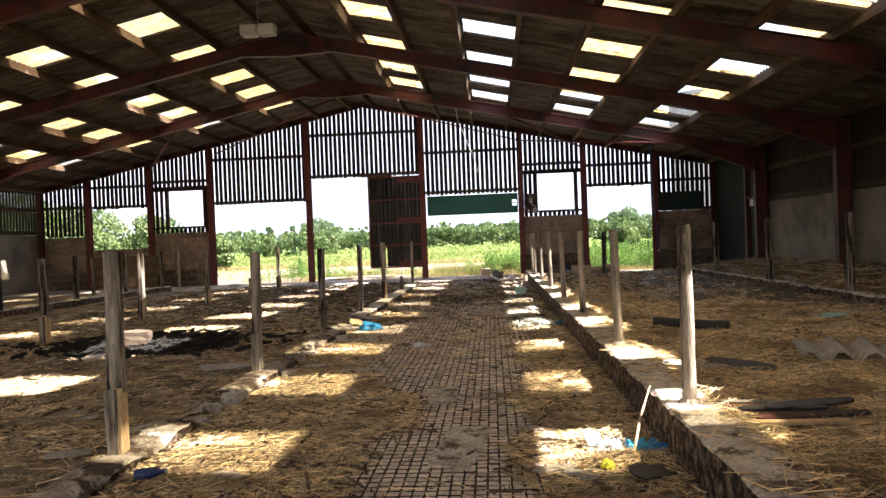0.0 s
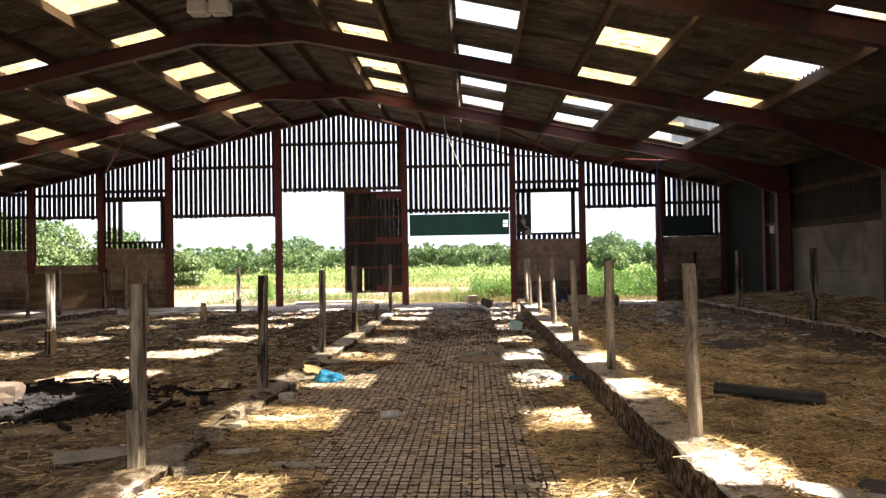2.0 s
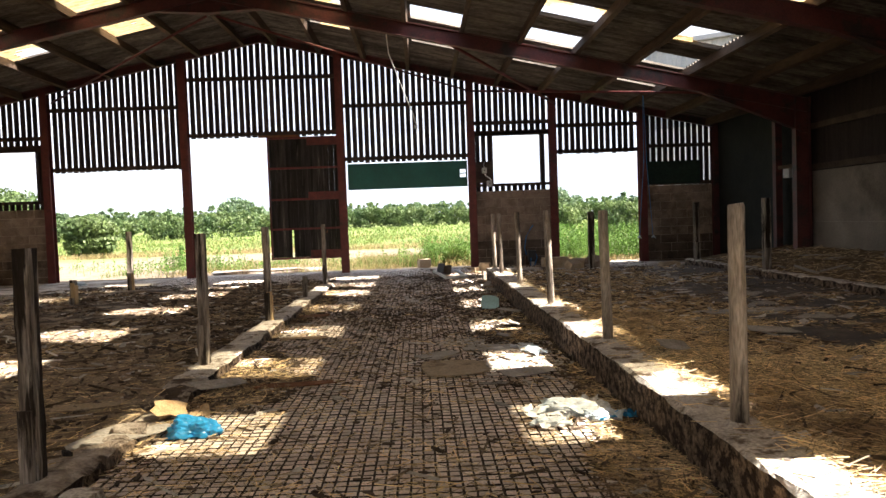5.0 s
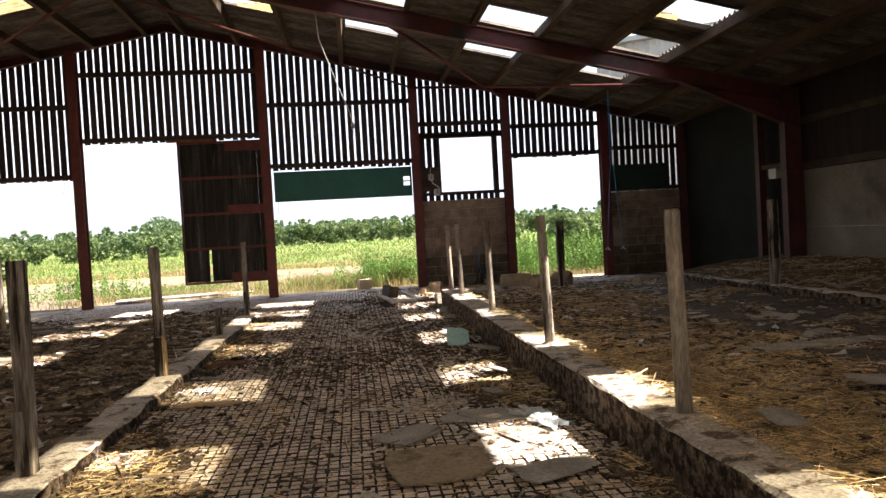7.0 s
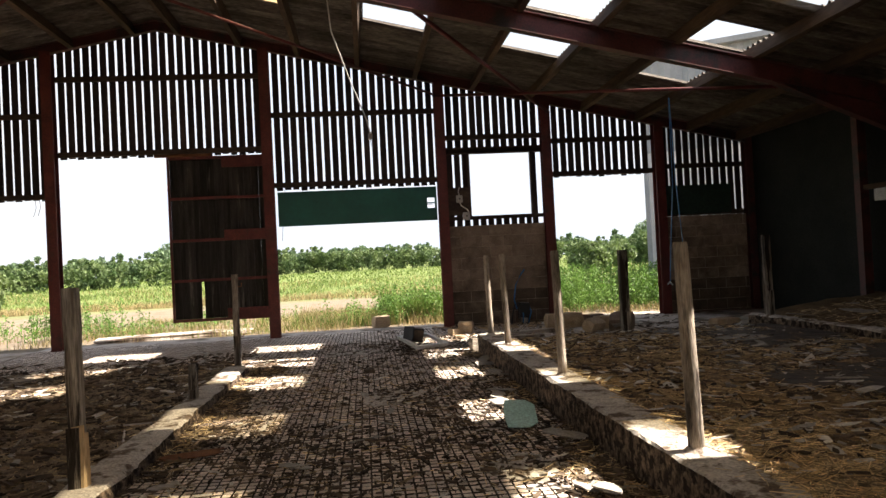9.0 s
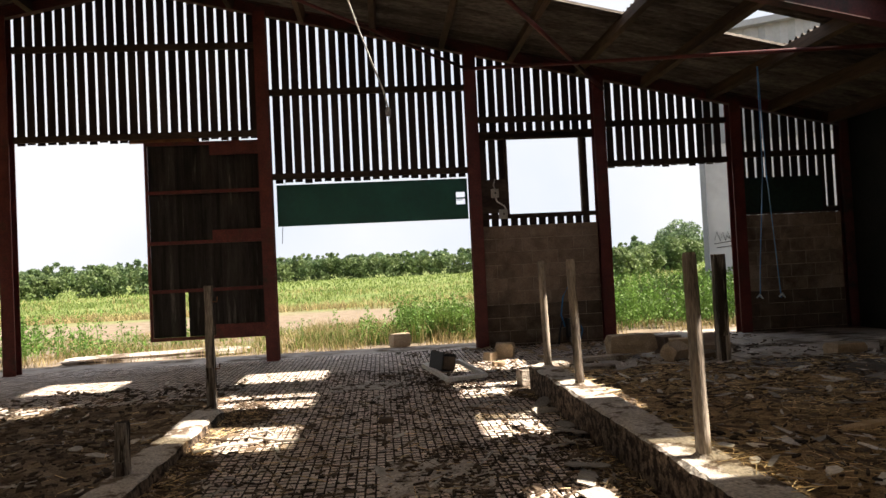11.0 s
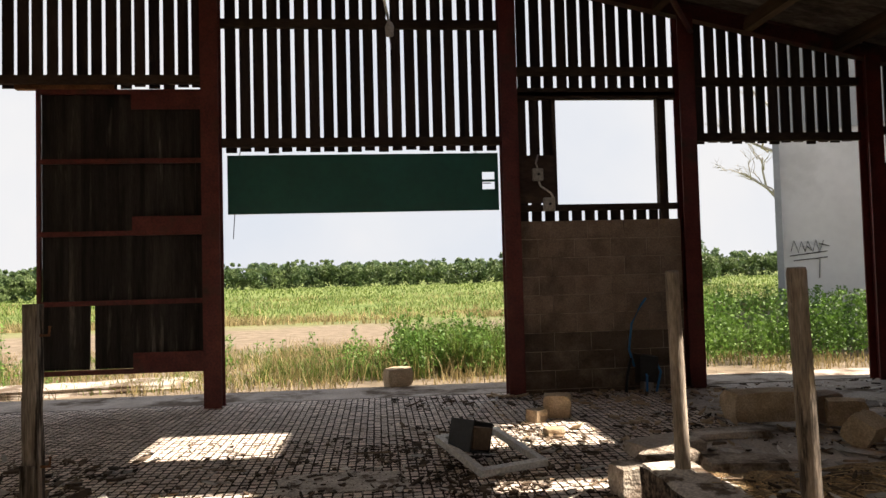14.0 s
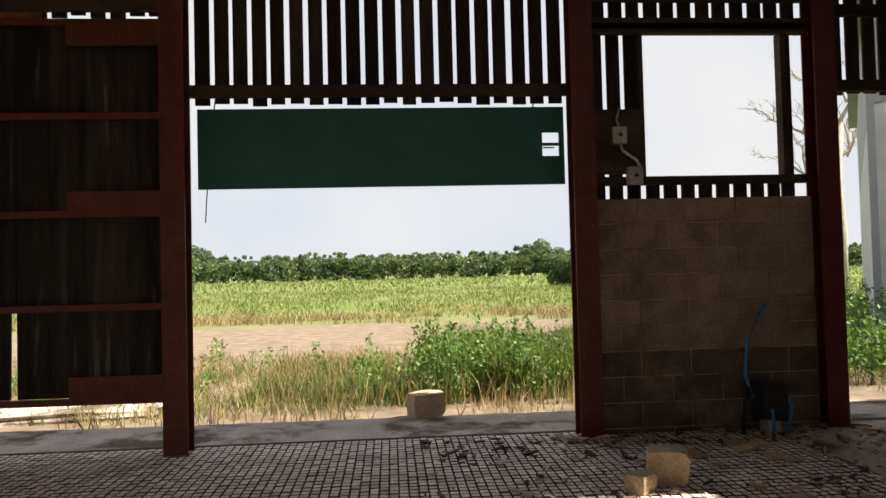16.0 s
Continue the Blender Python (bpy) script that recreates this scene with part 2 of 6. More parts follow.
def ground_material():
    """Meadow, a bare dirt track across it and dry verges, by place."""
    m = material("ground_soil", (0.105, 0.150, 0.038), (0.185, 0.225, 0.072), scale=0.35, rough=1.0, fine=8, bump=0.6, dist=0.05)
    n, l = m.node_tree.nodes, m.node_tree.links
    bsdf = n["Principled BSDF"]
    green = bsdf.inputs["Base Color"].links[0].from_socket
    geo = n.new("ShaderNodeNewGeometry")
    sep = n.new("ShaderNodeSeparateXYZ")
    l.new(geo.outputs["Position"], sep.inputs[0])
    wob = n.new("ShaderNodeTexNoise")
    wob.inputs["Scale"].default_value, wob.inputs["Detail"].default_value = 0.45, 8
    l.new(geo.outputs["Position"], wob.inputs["Vector"])
    add = n.new("ShaderNodeMath")
    add.operation = "MULTIPLY_ADD"
    add.inputs[1].default_value = 5.0
    l.new(wob.outputs[0], add.inputs[0])
    l.new(sep.outputs[1], add.inputs[2])
    skew = n.new("ShaderNodeMath")
    skew.operation = "MULTIPLY_ADD"
    skew.inputs[1].default_value = -0.12
    l.new(sep.outputs[0], skew.inputs[0])
    l.new(add.outputs[0], skew.inputs[2])
    ramp = n.new("ShaderNodeValToRGB")
    span = n.new("ShaderNodeMapRange")
    span.inputs[1].default_value, span.inputs[2].default_value = 26.0, 56.0
    l.new(skew.outputs[0], span.inputs[0])
    l.new(span.outputs[0], ramp.inputs[0])
    cr = ramp.color_ramp
    cr.elements[0].position, cr.elements[0].color = 0.0, (1, 1, 1, 1)
    cr.elements[1].position, cr.elements[1].color = 1.0, (0, 0, 0, 1)
    for p, v in ((0.50, 1.0), (0.58, 0.35), (0.72, 0.0)):
        e = cr.elements.new(p)
        e.color = (v, v, v, 1)
    soil = n.new("ShaderNodeValToRGB")
    soil.color_ramp.elements[0].position, soil.color_ramp.elements[1].position = 0.35, 0.65
    soil.color_ramp.elements[0].color, soil.color_ramp.elements[1].color = (0.165, 0.132, 0.094, 1), (0.26, 0.208, 0.152, 1)
    fine = n.new("ShaderNodeTexNoise")
    fine.inputs["Scale"].default_value, fine.inputs["Detail"].default_value = 3.0, 8
    l.new(geo.outputs["Position"], fine.inputs["Vector"])
    l.new(fine.outputs[0], soil.inputs[0])
    mix = n.new("ShaderNodeMix")
    mix.data_type = "RGBA"
    l.new(ramp.outputs[0], mix.inputs[0])
    l.new(green, mix.inputs[6])
    l.new(soil.outputs[0], mix.inputs[7])
    l.new(mix.outputs[2], bsdf.inputs["Base Color"])
    return m


KERBSIDE = material("dark_blotched_concrete", (0.085, 0.060, 0.043), (0.30, 0.225, 0.165), scale=16, rough=1.0, fine=60, bump=1.0, stain=(0.032, 0.021, 0.016), stain_scale=13, stain_at=(0.46, 0.55), dist=0.03, grainy=0.4)
OLDKERB = material("broken_kerb_concrete", (0.26, 0.21, 0.17), (0.52, 0.46, 0.39), scale=7, rough=1.0, fine=45, bump=0.9, stain=(0.085, 0.060, 0.043), stain_scale=3.4, stain_at=(0.49, 0.58), dist=0.03)
WETDUNG = material("dark_wet_dung", (0.035, 0.026, 0.020), (0.105, 0.078, 0.057), scale=5, rough=0.6, fine=45, bump=0.9, dist=0.03, stain=(0.19, 0.165, 0.14), stain_scale=1.7, stain_at=(0.60, 0.68))
# Near black: the last bay's shade is put into this sheet's colour.
SHADEDSHEET = material("shade_toned_lining_sheet", (0.010, 0.012, 0.010), (0.019, 0.021, 0.018), scale=1.5, rough=0.8, fine=30, bump=0.1)
HURDLE = material("brown_hurdle_board", (0.11, 0.075, 0.05), (0.19, 0.135, 0.09), scale=3, rough=0.9, fine=35, bump=0.4, stretch=(0.4, 1, 2))
BANK = material("old_brown_straw_bank", (0.10, 0.066, 0.036), (0.19, 0.125, 0.066), scale=3.0, rough=1.0, fine=50, bump=1.0, dist=0.03)
DUST = material("dusty_trodden_floor", (0.20, 0.155, 0.115), (0.38, 0.315, 0.245), scale=3.0, rough=1.0, fine=60, bump=0.7, stain=(0.06, 0.043, 0.03), stain_scale=1.8, stain_at=(0.48, 0.58), dist=0.015, grainy=0.4)
GROUND = ground_material()


def skylight_material():
    """Aged yellowed roof light: part clear, part glowing through."""
    m = bpy.data.materials.new("yellowed_roof_light")
    m.use_nodes = True
    n, l = m.node_tree.nodes, m.node_tree.links
    n.remove(n["Principled BSDF"])
    clear, glow, both = n.new("ShaderNodeBsdfTransparent"), n.new("ShaderNodeBsdfTranslucent"), n.new("ShaderNodeMixShader")
    clear.inputs[0].default_value = (1.0, 0.93, 0.72, 1)
    dirt = n.new("ShaderNodeTexNoise")
    dirt.inputs["Scale"].default_value, dirt.inputs["Detail"].default_value = 5.0, 6
    geo = n.new("ShaderNodeNewGeometry")
    l.new(geo.outputs["Position"], dirt.inputs["Vector"])
    ramp = n.new("ShaderNodeValToRGB")
    ramp.color_ramp.elements[0].position, ramp.color_ramp.elements[1].position = 0.3, 0.6
    ramp.color_ramp.elements[0].color, ramp.color_ramp.elements[1].color = (0.30, 0.20, 0.080, 1), (0.52, 0.38, 0.19, 1)
    l.new(dirt.outputs[0], ramp.inputs[0])
    l.new(ramp.outputs[0], glow.inputs[0])
    both.inputs[0].default_value = 0.72
    l.new(clear.outputs[0], both.inputs[1])
    l.new(glow.outputs[0], both.inputs[2])
    l.new(both.outputs[0], n["Material Output"].inputs[0])
    return m


ROOFLIGHT = skylight_material()

# ---- mesh helpers ----


class Shape:
    """Collects vertices and faces for one mesh."""

    def __init__(self):
        self.v, self.f = [], []

    def box(self, x0, x1, y0, y1, z0, z1, m=None, worn=0.0):
        k = len(self.v)
        for x, y, z in ((x0, y0, z0), (x1, y0, z0), (x1, y1, z0), (x0, y1, z0), (x0, y0, z1), (x1, y0, z1), (x1, y1, z1), (x0, y1, z1)):
            p = Vector((x, y, z))
            if worn:
                p += Vector((random.uniform(-worn, worn), random.uniform(-worn, worn), random.uniform(-worn, worn)))
            self.v.append(tuple(m @ p) if m else tuple(p))
        for f in ((0, 3, 2, 1), (4, 5, 6, 7), (0, 1, 5, 4), (1, 2, 6, 5), (2, 3, 7, 6), (3, 0, 4, 7)):
            self.f.append(tuple(k + i for i in f))
        return self

    def slab(self, outline, z0, z1, m=None):
        """A flat outline drawn up from z0 to z1."""
        k, n = len(self.v), len(outline)
        for z in (z0, z1):
            for x, y in outline:
                p = Vector((x, y, z))
                self.v.append(tuple(m @ p) if m else tuple(p))
        self.f.append(tuple(k + i for i in reversed(range(n))))
        self.f.append(tuple(k + n + i for i in range(n)))
        for i in range(n):
            j = (i + 1) % n
            self.f.append((k + i, k + j, k + n + j, k + n + i))
        return self

    def tube(self, points, radii, sides=8, cap=True):
        """A round rod through the points."""
        k = len(self.v)
        pts = [Vector(p) for p in points]
        if not hasattr(radii, "__len__"):
            radii = [radii] * len(pts)
        for i, p in enumerate(pts):
            way = (pts[min(i + 1, len(pts) - 1)] - pts[max(i - 1, 0)]).normalized()
            side = way.cross(Vector((0.12, 0.31, 1.0)) if abs(way.z) < 0.9 else Vector((1, 0.1, 0))).normalized()
            up = side.cross(way)
            for s in range(sides):
                a = 2 * math.pi * s / sides
                self.v.append(tuple(p + radii[i] * (math.cos(a) * side + math.sin(a) * up)))
        for i in range(len(pts) - 1):
            for s in range(sides):
                t = (s + 1) % sides
                self.f.append((k + i * sides + s, k + i * sides + t, k + (i + 1) * sides + t, k + (i + 1) * sides + s))
        if cap:
            self.f.append(tuple(k + s for s in reversed(range(sides))))
            self.f.append(tuple(k + (len(pts) - 1) * sides + s for s in range(sides)))
        return self

    def mesh(self, name, mat):
        me = bpy.data.meshes.new(name)
        me.from_pydata(self.v, [], self.f)
        me.materials.append(mat)
        me.update()
        return me


def part(name, shape, mat, parent=None, label="", smooth=False):
    """One mesh object, under a thing or a part where one is given."""
    me = shape if isinstance(shape, bpy.types.Mesh) else shape.mesh(name, mat)
    ob = new(name, me)
    if smooth:
        me.shade_smooth()
    if parent:
        ob.parent = parent
    return tagged(ob, label)


def thing(name, label, category, group="", at=(0, 0, 0), kind=""):
    ob = new(name)
    ob.location = at
    ob.empty_display_size = 0.1
    return tagged(ob, label, category, group, kind)


def solo(name, shape, mat, label, category, group="", kind="", smooth=False):
    """A thing that is one mesh."""
    return tagged(part(name, shape, mat, smooth=smooth), label, category, group, kind)


def rounded(ob, width=0.01, segments=2):
    b = ob.modifiers.new("bevel", "BEVEL")
    b.width, b.segments, b.limit_method = width, segments, "ANGLE"
    return ob


# ---- the barn's measures ----
RIDGE, HALF, SLOPE, TOP = -4.53, 12.3, 0.214, 6.42
EAST, WEST, NORTH, SOUTH = RIDGE + HALF, RIDGE - HALF, 26.0, -9.0
BAY, FIRST = 4.75, 21.3
FRAMES_Y = [FIRST - BAY * i for i in range(7)]
PURLINS = [0.45, 1.62, 2.78, 3.95, 5.11, 6.28, 7.44, 8.60, 9.77, 10.9, 12.0]
POSTS_X = [-14.88, -12.5, -10.23, -6.6, -2.48, 1.01, 3.22, 5.65]
LIGHT_ROWS = [23.02, 21.12, 19.3, 17.0, 14.65, 12.45, 10.4, 8.35, 6.2, 4.1, 2.0, -0.1, -2.2, -4.3, -6.4]
LIGHT_BAYS = [2, 4, 6, 8]


def roof_z(x):
    return TOP - SLOPE * abs(x - RIDGE)

# ---- setting: ground and floors ----


ZONES = []


def floor_z(x, y):
    """Height of the floor's skin at a place."""
    if 0.93 < x < 1.25 and y < 21.7:
        return 0.285
    for x0, x1, y0, y1, height, rough, size in ZONES:
        if x0 <= x <= x1 and y0 <= y <= y1:
            return height(x, y) + rough * (noise.noise((x / size, y / size, 3.1)) + 0.5 * noise.noise((x * 2.7 / size, y * 2.7 / size, 7.7)))
    return 0.0


def wavy(name, x0, x1, y0, y1, step, height, mat, rough=0.02, size=0.6, label="", category="floor"):
    """A floor skin of uneven height, with a skirt down to the slab."""
    nx, ny = max(2, int((x1 - x0) / step)), max(2, int((y1 - y0) / step))
    xs, ys = np.linspace(x0, x1, nx + 1), np.linspace(y0, y1, ny + 1)
    s = Shape()
    for j, y in enumerate(ys):
        for i, x in enumerate(xs):
            h = height(x, y) if callable(height) else height
            h += rough * (noise.noise((x / size, y / size, 3.1)) + 0.5 * noise.noise((x * 2.7 / size, y * 2.7 / size, 7.7)) + 0.35 * noise.noise((x * 7 / size, y * 7 / size, 1.7)))
            s.v.append((x, y, h))
    for j in range(ny):
        for i in range(nx):
            a = j * (nx + 1) + i
            s.f.append((a, a + 1, a + nx + 2, a + nx + 1))
    ZONES.append((x0, x1, y0, y1, height, rough, size))
    ob = part(name, s, mat, smooth=True)
    return tagged(ob, label, category, kind="structure")


def outside_ground():
    s = Shape()
    xs = [-2500, -700, -250, -120] + list(range(-80, 81, 4)) + [120, 250, 700, 2500]
    ys = [-2500, -600, -150, -40] + list(range(-10, 26, 6)) + [26.05] + list(range(28, 120, 3)) + [135, 160, 220, 400, 900, 2500]
    for y in ys:
        for x in xs:
            far = max(0.0, min(1.0, (y - 45) / 80))
            h = -0.06 + (0.12 * noise.noise((x / 6, y / 6, 0)) if y > 30 else 0.0) + 0.25 * far
            if 33 < y < 43:
                h += 0.1
            s.v.append((x, y, h))
    n = len(xs)
    for j in range(len(ys) - 1):
        for i in range(n - 1):
            a = j * n + i
            s.f.append((a, a + 1, a + n + 1, a + n))
    tagged(part("ground", s, GROUND, smooth=True), "green meadow with a bare dirt track across it", "ground", kind="structure")


outside_ground()
wavy("floor_slab_edge", 1.2, 2.62, 21.65, 22.9, 0.15, lambda x, y: 0.11, SLABS, 0.012, 0.6, "raised broken concrete edge of the pen")
tagged(part("floor", Shape().box(WEST, EAST, SOUTH, NORTH + 0.25, -0.3, -0.022), GROOVE), "dark dirty concrete barn floor under litter", "floor", kind="structure")
tagged(part("pavement", Shape().box(-7.2, 8.2, NORTH + 0.25, NORTH + 1.15, -0.2, -0.03, worn=0.01), SLABS), "dusty concrete threshold strip outside the barn", "pavement", kind="structure")
wavy("floor_litter_west", WEST, -2.46, SOUTH, 22.0, 0.16, lambda x, y: 0.055, LITTER, 0.035, 0.8, "trodden brown dung and straw litter over concrete")
wavy("floor_passage_west", WEST, -7.0, 21.95, NORTH + 0.02, 0.2, lambda x, y: 0.006, SLABS, 0.006, 0.9, "dusty pale concrete cross passage")
wavy("floor_litter_east", 1.2, 5.35, SOUTH, 21.75, 0.12, lambda x, y: 0.17, BEDDING, 0.035, 0.7, "straw bedding trodden into dung in the pen")
wavy("floor_passage_east", 2.6, EAST, 21.7, NORTH + 0.02, 0.2, lambda x, y: 0.006 + 0.10 * max(0.0, min(1.0, (22.9 - y) * 3)) * (1 if x < 3.6 else 0.2), SLABS, 0.006, 0.9, "dusty concrete passage by the end wall")
wavy("floor_bank_east", 5.55, EAST, SOUTH, 22.3, 0.15, lambda x, y: 0.27 + 0.11 * (x - 5.6), BANK, 0.045, 0.7, "brown straw banked up against the side wall")

wavy("floor_dust_west", -10.3, -4.7, 13.5, 22.0, 0.14, lambda x, y: 0.048 + 0.03 * noise.noise((x * 0.6, y * 0.4, 5.5)) + min(0.02, 0.02 * (-4.7 - x)) + min(0.0, 0.04 * (y - 15)), DUST, 0.01, 0.5, "pale dusty trodden floor among the litter")
wavy("floor_wet_east", 2.2, 5.35, 11.0, 21.7, 0.12, lambda x, y: 0.165 + 0.035 * noise.noise((x * 0.8, y * 0.5, 2.5)) + min(0.02, 0.03 * (x - 3.0)), WETDUNG, 0.014, 0.4, "dark wet dung floor in the pen")


def kerb(name, x0, x1, y0, y1, z1, worn, label, step=0.07, gaps=(), mat=KERB):
    """A long concrete kerb, its edges spalled and its faces uneven."""
    s = Shape()
    n = int((y1 - y0) / step)
    wide = x1 - x0
    m = 9
    for i in range(n + 1):
        y = y0 + (y1 - y0) * i / n
        h = z1
        for a, b in gaps:
            if a < y < b:
                h = max(0.015, z1 * (0.25 + 0.9 * noise.noise((y * 4.1, x0, 3.0))))
        h += 0.012 * noise.noise((y * 0.9, x0, 1.0)) + worn * noise.noise((y * 7.0, x0, 2.0))
        cut = [0.012 + worn * 3.2 * max(0.0, noise.noise((y * k, x0, q)) + 0.15) for k, q in ((3.1, 5.0), (2.7, 9.0))]
        skew = [worn * 1.6 * noise.noise((y * 3.3, q, x0)) for q in (0.5, 4.5)]
        ring = [(x0 + skew[0], -0.1), (x0 + skew[0] * 0.5, h * 0.45), (x0 - skew[0] * 0.5, h - cut[0]), (x0 + cut[0], h - worn * 0.3), (x0 + wide * 0.5, h), (x1 - cut[1], h - worn * 0.3), (x1 + skew[1] * 0.5, h - cut[1]), (x1 - skew[1] * 0.5, h * 0.45), (x1 - skew[1], -0.1)]
        for k, (x, z) in enumerate(ring):
            j = worn * 0.55
            s.v.append((x + random.uniform(-j, j) * (k not in (0, 8)), y, z + random.uniform(-j, j) * 0.6 * (k not in (0, 8))))
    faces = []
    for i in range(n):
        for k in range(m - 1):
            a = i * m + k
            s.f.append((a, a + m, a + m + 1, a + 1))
            # Upright faces take the darker blotched concrete, the top keeps mat.
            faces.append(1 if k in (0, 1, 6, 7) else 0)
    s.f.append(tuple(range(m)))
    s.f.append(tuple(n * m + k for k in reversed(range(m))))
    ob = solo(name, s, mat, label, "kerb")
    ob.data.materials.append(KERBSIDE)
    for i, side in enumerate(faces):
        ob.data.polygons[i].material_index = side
    return ob


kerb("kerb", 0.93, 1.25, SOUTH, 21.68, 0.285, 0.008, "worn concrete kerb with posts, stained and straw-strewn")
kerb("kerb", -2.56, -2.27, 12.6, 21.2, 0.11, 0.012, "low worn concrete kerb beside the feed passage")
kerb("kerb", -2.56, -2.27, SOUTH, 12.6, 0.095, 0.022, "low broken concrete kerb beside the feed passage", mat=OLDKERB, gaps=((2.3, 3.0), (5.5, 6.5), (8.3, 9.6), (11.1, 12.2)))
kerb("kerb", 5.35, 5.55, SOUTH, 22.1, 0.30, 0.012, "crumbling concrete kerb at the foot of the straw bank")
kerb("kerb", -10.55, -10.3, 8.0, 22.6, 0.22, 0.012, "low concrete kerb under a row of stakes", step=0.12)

# ---- setting: walls ----


def steel(s, x, y, z0, z1, wide=0.17, deep=0.17, web=0.012, m=None):
    """An upright I section, flanges facing along y."""
    s.box(x - wide / 2, x + wide / 2, y - deep / 2, y - deep / 2 + 0.014, z0, z1, m)
    s.box(x - wide / 2, x + wide / 2, y + deep / 2 - 0.014, y + deep / 2, z0, z1, m)
    s.box(x - web / 2, x + web / 2, y - deep / 2 + 0.014, y + deep / 2 - 0.014, z0, z1, m)
    return s


end_wall = tagged(new("wall_north"), "slatted timber gable wall between red steel posts", "wall", kind="structure")
for x in POSTS_X:
    wide = 0.2
    part("post", steel(Shape(), x, NORTH - 0.07, -0.05, roof_z(x) - 0.18, wide, 0.2), RED, end_wall, "red-painted steel post")
for x in (WEST + 0.1, EAST - 0.1):
    part("corner_post", steel(Shape(), x, NORTH - 0.07, -0.05, roof_z(x) - 0.1, 0.2, 0.2), RAFTER, end_wall)

# Each bay of the gable: from, to, lowest end of the boards, and the rails across it.
GABLE = [
    (WEST + 0.2, -14.98, 1.98, (3.05, 3.8)),
    (-14.78, -12.6, 2.95, (3.02, 3.75)),
    (-12.4, -10.33, 3.58, (3.62, 3.85)),
    (-10.13, -6.7, 2.93, (3.0, 4.57)),
    (-6.5, -2.58, 3.72, (3.8, 5.28)),
    (-2.38, 0.91, 2.95, (3.05, 4.47)),
    (1.11, 3.12, 3.58, (3.64, 3.9)),
    (3.32, 5.55, 3.0, (3.07, 3.77)),
    (5.75, EAST - 0.2, 2.06, (2.12, 3.14)),
]
PITCH, BOARD = 0.163, 0.121
for x0, x1, low, rails in GABLE:
    n = int((x1 - x0 + 0.05) / PITCH)
    gap = (x1 - x0 - n * PITCH) / 2
    for i in range(n):
        a = x0 + gap + 0.025 + i * PITCH + random.uniform(-0.006, 0.006)
        b = a + BOARD + random.uniform(-0.005, 0.005)
        y = NORTH + 0.045 + random.uniform(-0.003, 0.003)
        s = Shape()
        drop = random.uniform(-0.02, 0.015)
        s.v = [(a, y, low + drop), (b, y, low + drop), (b, y + 0.022, low + drop), (a, y + 0.022, low + drop)]
        s.v += [(a, y, roof_z(a) - 0.02), (b, y, roof_z(b) - 0.02), (b, y + 0.022, roof_z(b) - 0.02), (a, y + 0.022, roof_z(a) - 0.02)]
        s.f = [(0, 3, 2, 1), (4, 5, 6, 7), (0, 1, 5, 4), (1, 2, 6, 5), (2, 3, 7, 6), (3, 0, 4, 7)]
        part("board", s, SLAT, end_wall)
    for z in rails:
        part("rail", Shape().box(x0, x1, NORTH - 0.03, NORTH + 0.042, z - 0.05, z + 0.05), RAIL, end_wall)
# dark inner lining low on the outer bays
part("lining_board", Shape().box(5.76, 7.25, NORTH - 0.052, NORTH - 0.032, 2.1, 2.72), DARKGREEN, end_wall, "dark green sheet over the slats")


def window_bay(x0, x1, wx0, wx1, low, high, top, block_top):
    """Boards and rails round a square opening above a block wall."""
    y0, y1 = NORTH - 0.03, NORTH + 0.042
    part("rail", Shape().box(x0, x1, y0, y1, high, high + 0.09), RAIL, end_wall)
    part("rail", Shape().box(x0, x1, y0, y1, low - 0.075, low), RAIL, end_wall)
    for a, b in ((x0, wx0), (wx1, x1)):
        n = max(1, int((b - a) / PITCH + 0.4))
        for i in range(n):
            c = a + 0.02 + i * (b - a) / n
            part("board", Shape().box(c, c + BOARD, NORTH + 0.045, NORTH + 0.067, block_top - 0.05, top), SLAT, end_wall)
    n = int((wx1 - wx0) / PITCH)
    for i in range(n + 1):
        c = wx0 + 0.03 + i * PITCH
        part("board", Shape().box(c, min(c + BOARD, wx1), NORTH + 0.045, NORTH + 0.067, block_top - 0.05, low - 0.02), SLAT, end_wall)
    for a in (wx0 - 0.045, wx1):
        part("jamb", Shape().box(a, a + 0.045, y0 - 0.01, y1 + 0.02, low, high), RAIL, end_wall)


window_bay(1.11, 3.12, 1.6, 2.88, 2.26, 3.55, 3.58, 2.08)
window_bay(-12.4, -10.33, -11.85, -10.55, 2.2, 3.50, 3.58, 1.98)
part("back_board", Shape().box(1.12, 1.56, NORTH - 0.045, NORTH - 0.031, 2.28, 2.86), RAIL, end_wall, "brown plywood backing board")

block_mesh = {}


